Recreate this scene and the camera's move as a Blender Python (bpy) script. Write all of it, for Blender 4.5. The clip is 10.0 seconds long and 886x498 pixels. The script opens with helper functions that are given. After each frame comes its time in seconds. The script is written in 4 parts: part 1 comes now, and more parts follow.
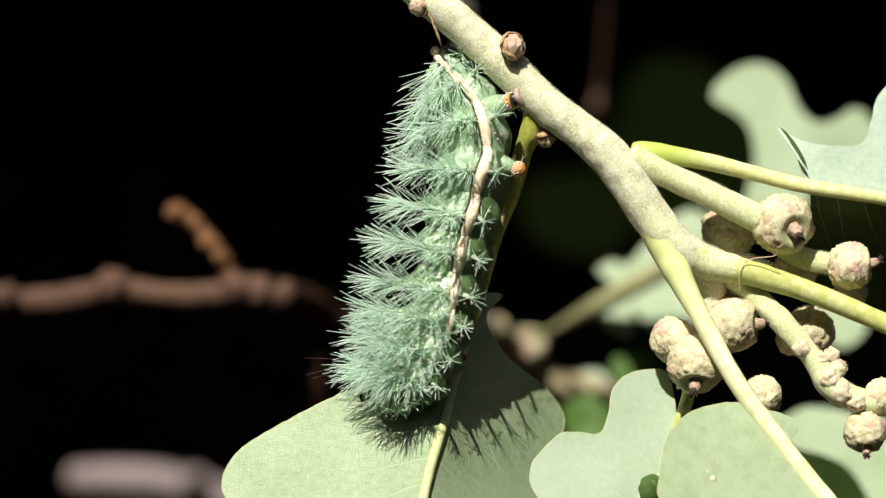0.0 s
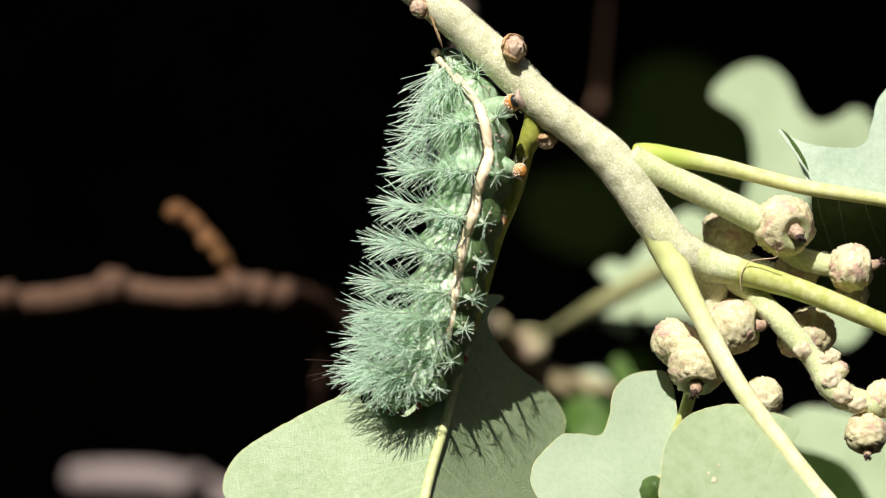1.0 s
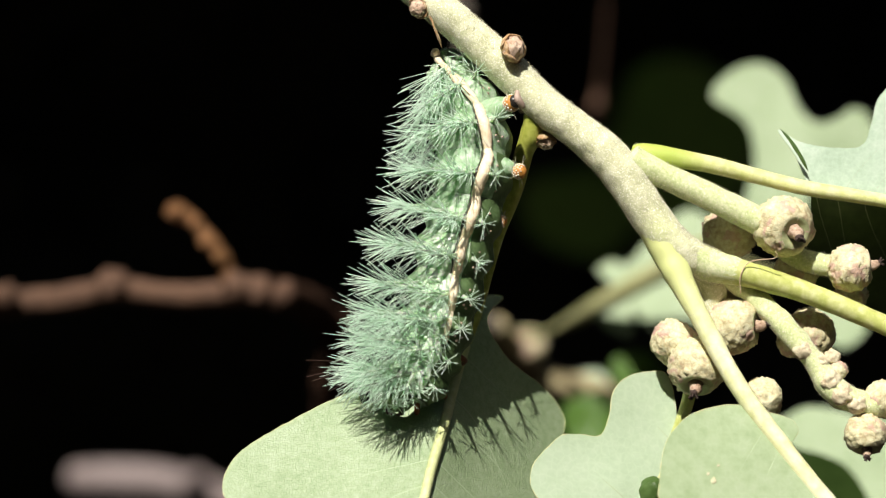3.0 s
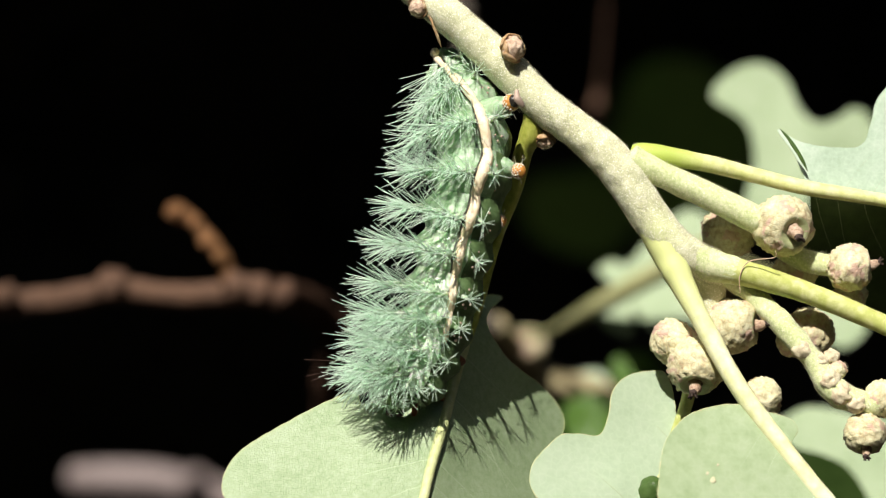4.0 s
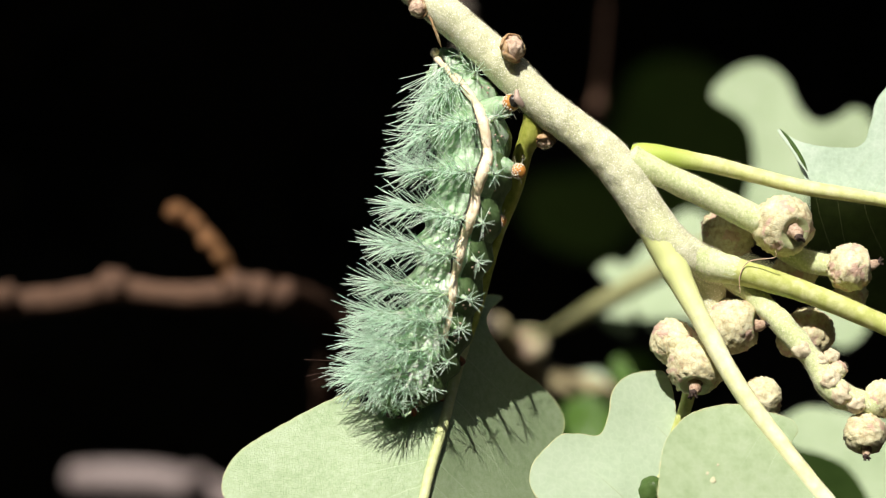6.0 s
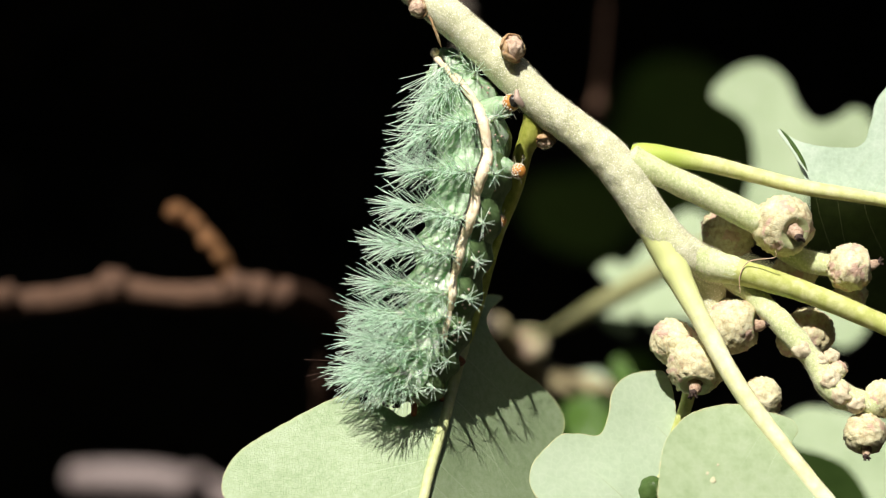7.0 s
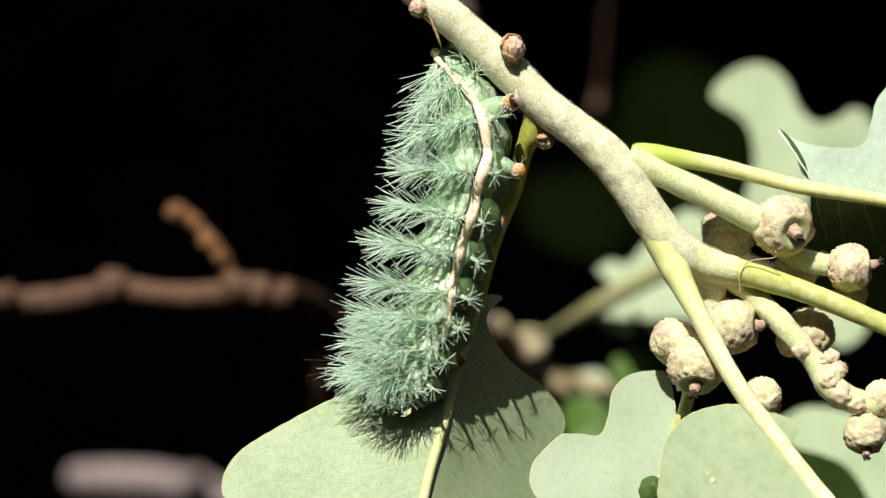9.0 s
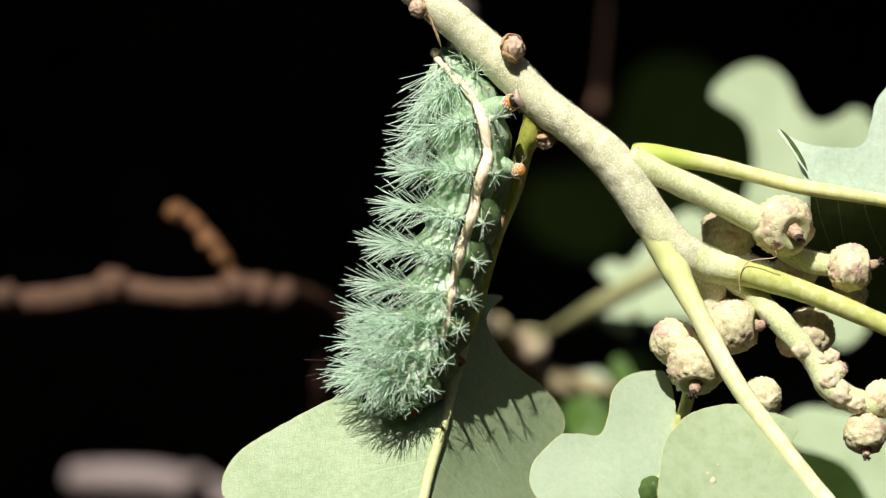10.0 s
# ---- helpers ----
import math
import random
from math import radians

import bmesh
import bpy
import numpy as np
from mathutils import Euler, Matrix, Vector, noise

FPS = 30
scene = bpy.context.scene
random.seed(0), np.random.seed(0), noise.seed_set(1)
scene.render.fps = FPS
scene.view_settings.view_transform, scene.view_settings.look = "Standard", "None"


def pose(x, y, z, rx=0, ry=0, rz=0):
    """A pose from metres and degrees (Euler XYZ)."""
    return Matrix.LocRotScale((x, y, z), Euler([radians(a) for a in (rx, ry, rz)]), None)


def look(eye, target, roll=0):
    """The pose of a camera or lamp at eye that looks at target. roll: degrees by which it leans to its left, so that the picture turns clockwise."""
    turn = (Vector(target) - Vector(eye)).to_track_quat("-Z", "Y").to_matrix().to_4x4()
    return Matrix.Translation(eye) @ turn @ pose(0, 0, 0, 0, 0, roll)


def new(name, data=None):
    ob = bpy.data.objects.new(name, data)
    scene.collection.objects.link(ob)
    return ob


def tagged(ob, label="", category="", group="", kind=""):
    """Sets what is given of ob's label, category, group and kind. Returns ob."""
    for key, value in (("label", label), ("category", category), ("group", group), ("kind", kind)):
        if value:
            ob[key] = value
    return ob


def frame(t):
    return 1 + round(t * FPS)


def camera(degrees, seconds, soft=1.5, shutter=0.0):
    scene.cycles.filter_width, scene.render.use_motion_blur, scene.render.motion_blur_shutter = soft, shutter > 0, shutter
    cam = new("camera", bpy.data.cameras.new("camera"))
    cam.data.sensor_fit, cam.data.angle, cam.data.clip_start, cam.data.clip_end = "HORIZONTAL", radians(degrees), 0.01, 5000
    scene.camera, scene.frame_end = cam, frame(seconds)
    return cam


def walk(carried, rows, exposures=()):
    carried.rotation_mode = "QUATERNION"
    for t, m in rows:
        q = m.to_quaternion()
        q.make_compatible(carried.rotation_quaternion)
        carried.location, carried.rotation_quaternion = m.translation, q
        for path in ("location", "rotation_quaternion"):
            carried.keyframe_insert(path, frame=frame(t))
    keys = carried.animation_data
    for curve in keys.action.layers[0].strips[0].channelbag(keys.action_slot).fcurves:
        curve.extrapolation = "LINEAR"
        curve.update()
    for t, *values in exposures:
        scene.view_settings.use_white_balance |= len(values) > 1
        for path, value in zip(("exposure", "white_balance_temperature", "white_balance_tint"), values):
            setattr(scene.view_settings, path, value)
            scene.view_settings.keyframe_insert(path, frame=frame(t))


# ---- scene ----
from mathutils.geometry import delaunay_2d_cdt

# All lengths below are millimetres about a point 1.5 m above the ground.
O = Vector((0, 0, 1.5))

cam = camera(22.18, 10.0, soft=1.25)
cam.data.dof.use_dof = True
cam.data.dof.focus_distance = 0.398
cam.data.dof.aperture_fstop = 10.5
STAND = look(O + Vector((0, -0.4, 0)), O)
walk(cam, [(0, STAND), (10, STAND)], exposures=[(0, 0.41), (10, 0.41)])

# ---- light ----
TO_SUN = Vector((-0.22, -0.63, 0.745)).normalized()
sky = bpy.data.worlds.new("sky")
scene.world = sky
sky.use_nodes = True
sn = sky.node_tree.nodes
tex = sn.new("ShaderNodeTexSky")
tex.sky_type = "NISHITA"
tex.sun_disc = False
tex.dust_density, tex.ozone_density = 3.0, 0.3
tex.sun_elevation = math.asin(TO_SUN.z)
tex.sun_rotation = math.atan2(TO_SUN.x, TO_SUN.y)
sn["Background"].inputs["Strength"].default_value = 0.05
sky.node_tree.links.new(tex.outputs[0], sn["Background"].inputs["Color"])
lamp = bpy.data.lights.new("sun", "SUN")
lamp.energy, lamp.angle, lamp.color = 5.0, radians(0.55), (1.0, 0.945, 0.86)
sun = new("sun", lamp)
sun.matrix_world = look(O + TO_SUN * 6, O)


# ---- materials ----
def material(name, stops, size=1.0, rough=0.6, bump=0.3, bump_size=0.3, cells=0.0, through_light=0.0, tint=None, net=(1.08, 1.06, 1.08), net_depth=0.2,
             speck=None, speck_size=0.3, speck_at=0.62, spec=0.4, big=8.0, sheen=0.0, flesh=0.0, sheer=0.0, joints=()):
    """stops: dark to light base colours. Sizes in mm. cells: size of a fine net of veins. through_light: translucency.
    joints: (place, inner and outer radius, colour) of tissue of another tint round a joint."""
    m = bpy.data.materials.new(name)
    m.use_nodes = True
    t = m.node_tree
    n, link = t.nodes, t.links.new
    bsdf, out = n["Principled BSDF"], n["Material Output"]
    place = n.new("ShaderNodeTexCoord").outputs["Object"]

    def grain(mm, detail=4.0, rougher=0.6):
        g = n.new("ShaderNodeTexNoise")
        g.inputs["Scale"].default_value, g.inputs["Detail"].default_value = 1000.0 / mm, detail
        g.inputs["Roughness"].default_value = rougher
        link(place, g.inputs["Vector"])
        return g.outputs["Fac"]

    def blend(kind, a, b, fac=None):
        x = n.new("ShaderNodeMix")
        x.data_type, x.blend_type = "RGBA", kind
        for s, v in ((0, fac), (6, a), (7, b)):
            if v is None:
                continue
            if hasattr(v, "links"):
                link(v, x.inputs[s])
            elif s == 0:
                x.inputs[0].default_value = v
            else:
                x.inputs[s].default_value = (*v, 1)
        return x.outputs[2]

    def math_node(op, a, b):
        x = n.new("ShaderNodeMath")
        x.operation = op
        for s, v in ((0, a), (1, b)):
            if hasattr(v, "links"):
                link(v, x.inputs[s])
            else:
                x.inputs[s].default_value = v
        return x.outputs[0]

    both = math_node("ADD", math_node("MULTIPLY", grain(size), 0.6), math_node("MULTIPLY", grain(size * big), 0.5))
    ramp = n.new("ShaderNodeValToRGB")
    e = ramp.color_ramp.elements
    e[0].position, e[1].position = 0.36, 0.74
    e[0].color, e[1].color = (*stops[0], 1), (*stops[-1], 1)
    for i, c in enumerate(stops[1:-1]):
        e.new(0.36 + 0.38 * (i + 1) / (len(stops) - 1)).color = (*c, 1)
    link(both, ramp.inputs[0])
    colour = ramp.outputs[0]
    height = grain(bump_size)
    for at, inner, outer, hue in joints:
        far = n.new("ShaderNodeVectorMath")
        far.operation = "DISTANCE"
        far.inputs[1].default_value = [x / 1000 for x in at]
        link(place, far.inputs[0])
        fade = n.new("ShaderNodeMapRange")
        fade.interpolation_type = "SMOOTHSTEP"
        for s, v in ((1, inner / 1000), (2, outer / 1000), (3, 1.0), (4, 0.0)):
            fade.inputs[s].default_value = v
        link(math_node("ADD", far.outputs["Value"], math_node("MULTIPLY", grain(1.5), 0.0015)), fade.inputs[0])
        colour = blend("MIX", colour, hue, fade.outputs[0])
    if speck:
        r2 = n.new("ShaderNodeValToRGB")
        r2.color_ramp.elements[0].position, r2.color_ramp.elements[1].position = speck_at, speck_at + 0.08
        link(grain(speck_size, 2.0), r2.inputs[0])
        colour = blend("MIX", colour, speck, r2.outputs[0])
    if cells:
        v = n.new("ShaderNodeTexVoronoi")
        v.feature = "DISTANCE_TO_EDGE"
        v.inputs["Scale"].default_value = 1000.0 / cells
        link(place, v.inputs["Vector"])
        edge = n.new("ShaderNodeMapRange")
        edge.inputs[1].default_value, edge.inputs[2].default_value = 0.0, 0.14
        link(v.outputs["Distance"], edge.inputs[0])
        colour = blend("MIX", blend("MULTIPLY", colour, net, 1.0), colour, edge.outputs[0])
        height = math_node("SUBTRACT", math_node("MULTIPLY", height, 0.7), math_node("MULTIPLY", edge.outputs[0], net_depth))
    link(colour, bsdf.inputs["Base Color"])
    rr = n.new("ShaderNodeMapRange")
    rr.inputs[3].default_value, rr.inputs[4].default_value = rough - 0.12, min(1.0, rough + 0.14)
    link(grain(size * 2.5), rr.inputs[0])
    link(rr.outputs[0], bsdf.inputs["Roughness"])
    bsdf.inputs["Specular IOR Level"].default_value = spec
    bsdf.inputs["Sheen Weight"].default_value = sheen
    if flesh:
        bsdf.inputs["Subsurface Weight"].default_value = flesh
        bsdf.inputs["Subsurface Radius"].default_value = (0.6, 1.0, 0.5)
        bsdf.inputs["Subsurface Scale"].default_value = 0.002
    bp = n.new("ShaderNodeBump")
    bp.inputs["Strength"].default_value, bp.inputs["Distance"].default_value = bump, 0.0003
    link(height, bp.inputs["Height"])
    link(bp.outputs[0], bsdf.inputs["Normal"])
    if through_light:
        tr, mx = n.new("ShaderNodeBsdfTranslucent"), n.new("ShaderNodeMixShader")
        link(blend("MULTIPLY", colour, tint or (0.8, 1.0, 0.4), 1.0), tr.inputs["Color"])
        mx.inputs[0].default_value = through_light
        link(bsdf.outputs[0], mx.inputs[1])
        link(tr.outputs[0], mx.inputs[2])
        link(mx.outputs[0], out.inputs["Surface"])
    if sheer:
        tp, mx = n.new("ShaderNodeBsdfTransparent"), n.new("ShaderNodeMixShader")
        mx.inputs[0].default_value = sheer
        link(out.inputs["Surface"].links[0].from_socket, mx.inputs[1])
        link(tp.outputs[0], mx.inputs[2])
        link(mx.outputs[0], out.inputs["Surface"])
    return m


LEAF_UNDER = material("leaf_underside", [(0.30, 0.41, 0.22), (0.375, 0.48, 0.285), (0.44, 0.54, 0.35)], 1.2, 0.45, 0.5, 0.3,
                      cells=0.65, net=(0.88, 0.925, 0.84), net_depth=-0.25, spec=0.6, through_light=0.2, tint=(0.45, 0.75, 0.12))
LEAF_TOP = material("leaf_upper_side", [(0.06, 0.12, 0.03), (0.10, 0.18, 0.05)], 2, 0.4, 0.3, 0.4, cells=1.3, through_light=0.4, tint=(0.6, 1.0, 0.2))
LEAF_TEAL = material("leaf_underside_bluish", [(0.44, 0.58, 0.43), (0.52, 0.66, 0.51), (0.60, 0.72, 0.59)], 1.5, 0.5, 0.18, 0.35,
                     cells=0.9, through_light=0.3, tint=(0.4, 0.8, 0.1))
LEAF_ROUND = material("leaf_underside_smooth", [(0.34, 0.45, 0.25), (0.42, 0.53, 0.32), (0.47, 0.57, 0.375)], 2.5, 0.5, 0.15, 0.35,
                      cells=1.3, net=(1.05, 1.035, 1.05), net_depth=0.12, through_light=0.2, tint=(0.45, 0.75, 0.12))
LEAF_MID = material("leaf_underside_greyish", [(0.45, 0.57, 0.39), (0.49, 0.61, 0.43), (0.53, 0.64, 0.47)], 1.5, 0.5, 0.1, 0.35,
                    cells=1.4, net=(1.05, 1.04, 1.05), net_depth=0.1, through_light=0.2, tint=(0.45, 0.75, 0.12))
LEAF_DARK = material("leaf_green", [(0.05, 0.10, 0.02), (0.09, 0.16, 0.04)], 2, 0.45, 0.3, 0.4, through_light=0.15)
LEAF_FRESH = material("leaf_fresh_green", [(0.05, 0.12, 0.01), (0.09, 0.19, 0.02)], 2, 0.4, 0.3, 0.4, through_light=0.2)
LEAF_DEEP = material("leaf_shaded_green", [(0.08, 0.22, 0.03), (0.14, 0.32, 0.05)], 20, 0.5, 0.3, 4)
MARGIN = material("leaf_margin", [(0.40, 0.45, 0.20), (0.58, 0.58, 0.34)], 2.0, 0.5, 0.2)
SCAR = material("acorn_scar", [(0.42, 0.30, 0.20), (0.64, 0.56, 0.38), (0.78, 0.74, 0.54)], 0.8, 0.75, 0.7, 0.3)
BLEMISH = material("leaf_blemish", [(0.48, 0.46, 0.28), (0.56, 0.54, 0.36)], 0.6, 0.6, 0.3)
VEIN = material("leaf_vein", [(0.42, 0.44, 0.18), (0.56, 0.56, 0.28)], 1, 0.5, 0.2)
VEIN_PALE = material("leaf_side_vein", [(0.38, 0.49, 0.28), (0.45, 0.55, 0.35)], 1, 0.5, 0.1)
PETIOLE = material("petiole", [(0.40, 0.45, 0.10), (0.53, 0.57, 0.18), (0.69, 0.71, 0.35)], 1.6, 0.5, 0.3, 0.25,
                   speck=(0.7, 0.7, 0.5), speck_size=0.4, speck_at=0.68, joints=[((43, 0, -1), 5, 13, (0.60, 0.64, 0.32))])
PETIOLE_PALE = material("petiole_pale", [(0.66, 0.69, 0.30), (0.80, 0.80, 0.48), (0.90, 0.88, 0.66)], 1.8, 0.45, 0.3, 0.25,
                        joints=[((39, -2, -1), 3, 22, (0.66, 0.71, 0.30))])
PETIOLE_YELLOW = material("petiole_yellow", [(0.54, 0.59, 0.18), (0.68, 0.70, 0.31), (0.82, 0.81, 0.50)], 1.8, 0.48, 0.3, 0.25,
                          joints=[((36, 1, 17), 4, 15, (0.45, 0.56, 0.11))])
RIB = material("leaf_midrib", [(0.46, 0.52, 0.22), (0.56, 0.60, 0.30), (0.66, 0.68, 0.42)], 1.2, 0.5, 0.3, 0.25)
PETIOLE_GREEN = material("petiole_green", [(0.30, 0.34, 0.05), (0.43, 0.46, 0.09), (0.54, 0.56, 0.17)], 1.2, 0.4, 0.3, 0.25)
PETIOLE_DULL = material("petiole_dull", [(0.26, 0.27, 0.12), (0.40, 0.40, 0.20)], 1.5, 0.6, 0.3, 0.4)
TWIG = material("downy_twig", [(0.46, 0.48, 0.27), (0.64, 0.65, 0.41), (0.79, 0.79, 0.58)], 1.8, 0.85, 0.6, 0.45,
                speck=(0.93, 0.92, 0.80), speck_size=0.26, speck_at=0.55, sheen=0.35, big=4.0,
                joints=[((38, -3, 3), 1, 6, (0.64, 0.68, 0.36)), ((31, -3, 17), 1, 5, (0.66, 0.67, 0.42))])
TWIG_GREEN = material("downy_green_stalk", [(0.42, 0.50, 0.21), (0.60, 0.66, 0.34), (0.77, 0.79, 0.52)], 0.6, 0.8, 0.4, 0.25,
                      speck=(0.90, 0.89, 0.72), speck_size=0.28, speck_at=0.6, sheen=0.3)
DOWN = material("twig_down", [(0.80, 0.77, 0.60), (0.88, 0.85, 0.70)], 1, 0.7, 0.0, through_light=0.5, tint=(1, 1, 0.95), sheer=0.45)
CUP = material("acorn_cup", [(0.38, 0.28, 0.17), (0.56, 0.51, 0.31), (0.68, 0.65, 0.43), (0.78, 0.75, 0.56)], 1.1, 0.7, 0.5, 0.4,
               speck=(0.58, 0.41, 0.32), speck_size=3.2, speck_at=0.55, cells=1.1, net=(0.95, 0.90, 0.84), net_depth=-0.25)
NUT = material("acorn_nut", [(0.33, 0.37, 0.17), (0.46, 0.49, 0.26), (0.60, 0.60, 0.38)], 1.5, 0.5, 0.25, 0.4)
NUB = material("acorn_tip", [(0.18, 0.09, 0.05), (0.44, 0.31, 0.22), (0.60, 0.48, 0.36)], 0.5, 0.7, 0.5, 0.25)
SCORCH = material("dry_tip", [(0.02, 0.012, 0.01), (0.08, 0.05, 0.04)], 0.5, 0.8, 0.5)
BUD = material("bud_scale", [(0.16, 0.07, 0.03), (0.48, 0.30, 0.15), (0.68, 0.54, 0.36)], 0.8, 0.7, 0.6, 0.3)
BUD_HEART = material("bud_felt", [(0.40, 0.24, 0.16), (0.62, 0.46, 0.34), (0.76, 0.62, 0.50)], 0.5, 0.8, 0.6, 0.25)
SKIN = material("caterpillar_skin", [(0.17, 0.30, 0.15), (0.31, 0.46, 0.28), (0.55, 0.68, 0.52)], 1.0, 0.33, 0.4, 0.5,
                flesh=0.6, speck=(0.70, 0.82, 0.66), speck_size=0.35, speck_at=0.66)
# paler copy of the skin, with the fore body's glare put into its colour
SKIN_PALE = material("caterpillar_skin_pale", [(0.28, 0.43, 0.23), (0.46, 0.61, 0.41), (0.72, 0.82, 0.69)], 1.0, 0.3, 0.15, 0.8,
                     flesh=0.6, speck=(0.72, 0.83, 0.70), speck_size=0.4, speck_at=0.68, spec=0.6)
# head green, darkened in colour for the shadow under the spines
FACE = material("caterpillar_face_shaded", [(0.07, 0.12, 0.04), (0.13, 0.21, 0.08), (0.20, 0.30, 0.13)], 1.0, 0.35, 0.4, 0.5)
# belly skin with its own reddish specks; the green is darkened for shade
BELLY = material("caterpillar_belly_shaded", [(0.055, 0.10, 0.035), (0.11, 0.18, 0.07)], 1.2, 0.45, 0.4, 0.5,
                 speck=(0.5, 0.3, 0.28), speck_size=0.5, speck_at=0.72)
SPINE = material("spine", [(0.74, 0.95, 0.79), (0.84, 0.98, 0.87), (0.95, 1.0, 0.95)], 1.5, 0.28, 0.0, through_light=0.5,
                 tint=(0.95, 1.0, 0.95), spec=0.9)
STRIPE = material("cream_stripe", [(0.70, 0.50, 0.31), (0.86, 0.71, 0.50), (0.92, 0.84, 0.68)], 0.9, 0.5, 0.4, 0.4)
STRIPE_EDGE = material("dark_line", [(0.02, 0.02, 0.012), (0.05, 0.05, 0.03)], 1, 0.5, 0.2)
ORANGE = material("proleg_orange", [(0.46, 0.17, 0.03), (0.72, 0.34, 0.08)], 0.6, 0.4, 0.3)
CHALK = material("white_dot", [(0.75, 0.70, 0.60), (0.85, 0.82, 0.74)], 0.5, 0.5, 0.1)
BLACK = material("black_band", [(0.012, 0.010, 0.010), (0.03, 0.025, 0.02)], 0.5, 0.35, 0.2)
PAD = material("proleg_pad", [(0.40, 0.28, 0.22), (0.58, 0.45, 0.37)], 0.8, 0.5, 0.3)
CLAW = material("leg_russet", [(0.16, 0.035, 0.012), (0.32, 0.09, 0.03)], 0.7, 0.4, 0.2)
HAIR = material("dark_hair", [(0.03, 0.015, 0.01), (0.06, 0.03, 0.02)], 1, 0.5, 0.0)
BARK = material("dead_wood", [(0.05, 0.028, 0.019), (0.105, 0.062, 0.043), (0.16, 0.092, 0.06)], 2.5, 0.85, 0.8, 1.2, spec=0.1)
# darker copy of the dead wood, with shade put into the colour
SHADED_WOOD = material("dead_wood_shaded", [(0.02, 0.011, 0.008), (0.05, 0.027, 0.017)], 2.5, 0.9, 0.8, 1.2, spec=0.05)
RUSSET_BARK = material("dead_twig", [(0.14, 0.06, 0.022), (0.26, 0.13, 0.05)], 2, 0.8, 0.8, 1.0)
BARK_PALE = material("pale_twig", [(0.24, 0.20, 0.11), (0.40, 0.34, 0.19)], 2, 0.8, 0.6, 1.0)
GREY_WOOD = material("weathered_wood", [(0.17, 0.135, 0.13), (0.27, 0.225, 0.22)], 4, 0.85, 0.7, 1.5, spec=0.1)
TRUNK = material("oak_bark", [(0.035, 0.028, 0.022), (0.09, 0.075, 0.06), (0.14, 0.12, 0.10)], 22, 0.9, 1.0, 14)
# near-black leaf: the deep woodland shade is put into its base colour
SHADE_LEAF = material("woodland_leaf_shade", [(0.002, 0.0035, 0.001), (0.006, 0.01, 0.0025)], 60, 0.6, 0.3, 20)
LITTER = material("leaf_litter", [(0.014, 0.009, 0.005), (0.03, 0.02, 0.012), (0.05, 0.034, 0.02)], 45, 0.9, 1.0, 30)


# ---- building blocks ----
class Geo:
    """Collects vertices (mm) and faces of one mesh."""

    def __init__(self):
        self.v, self.f, self.m = [], [], []

    def face(self, ids, m=0):
        self.f.append(tuple(ids))
        self.m.append(m)

    def tube(self, pts, radii, n=12, step=6, rough=0.0, grain=2.0, flat=1.0, m=0, close=True):
        pts, radii = smooth_line(pts, radii, step)
        ref = None
        base = len(self.v)
        for i, p in enumerate(pts):
            t = (pts[min(i + 1, len(pts) - 1)] - pts[max(i - 1, 0)]).normalized()
            if ref is None:
                ref = t.orthogonal().normalized()
            ref = (ref - t * ref.dot(t)).normalized()
            side = t.cross(ref)
            for k in range(n):
                a = 2 * math.pi * k / n
                w = ref * math.cos(a) + side * math.sin(a) * flat
                r = radii[i]
                if rough:
                    r *= 1 + rough * noise.noise((p + w * r) / grain)
                self.v.append(p + w * r)
        for i in range(len(pts) - 1):
            for k in range(n):
                a, b = base + i * n + k, base + i * n + (k + 1) % n
                self.face((a, b, b + n, a + n), m)
        if close:
            for at, way in ((0, -1), (len(pts) - 1, 1)):
                t = (pts[min(at + 1, len(pts) - 1)] - pts[max(at - 1, 0)]).normalized() * way
                c = len(self.v)
                self.v.append(pts[at] + t * radii[at] * 0.5)
                for k in range(n):
                    a, b = base + at * n + k, base + at * n + (k + 1) % n
                    self.face((b, a, c) if way < 0 else (a, b, c), m)
        return self

    def needle(self, p, way, length, r, m=0, bend=None):
        """A thin spine: slightly tapered along its length, then a short point."""
        way = way.normalized()
        u = way.orthogonal().normalized()
        w = way.cross(u)
        base = len(self.v)
        tip = p + way * length + (bend if bend is not None else way * 0)
        neck = p + way * length * 0.93 + (bend * 0.85 if bend is not None else way * 0)
        for c, rr in ((p, r), (neck, r * 0.8)):
            for k in range(3):
                a = 2.0944 * k
                self.v.append(c + (u * math.cos(a) + w * math.sin(a)) * rr)
        self.v.append(tip)
        for k in range(3):
            j = (k + 1) % 3
            self.face((base + k, base + j, base + 3 + j, base + 3 + k), m)
            self.face((base + 3 + k, base + 3 + j, base + 6), m)
        return self

    def ball(self, c, r, axis=(0, 0, 1), squash=1.0, n=16, rings=10, shape=None, m=0):
        """A lathed ball; shape(theta, direction) scales the radius."""
        q = Vector(axis).to_track_quat("Z", "Y")
        base, c = len(self.v), Vector(c)
        for i in range(1, rings):
            th = math.pi * i / rings
            for k in range(n):
                a = 2 * math.pi * k / n
                d = Vector((math.sin(th) * math.cos(a), math.sin(th) * math.sin(a), math.cos(th) * squash))
                self.v.append(c + q @ d * (r * (shape(th, d) if shape else 1)))
        for i in range(rings - 2):
            for k in range(n):
                a, b = base + i * n + k, base + i * n + (k + 1) % n
                self.face((a, a + n, b + n, b), m)
        for th, row, flip in ((0, 0, False), (math.pi, rings - 2, True)):
            d = Vector((0, 0, math.cos(th) * squash))
            top = len(self.v)
            self.v.append(c + q @ d * (r * (shape(th, d) if shape else 1)))
            for k in range(n):
                a, b = base + row * n + k, base + row * n + (k + 1) % n
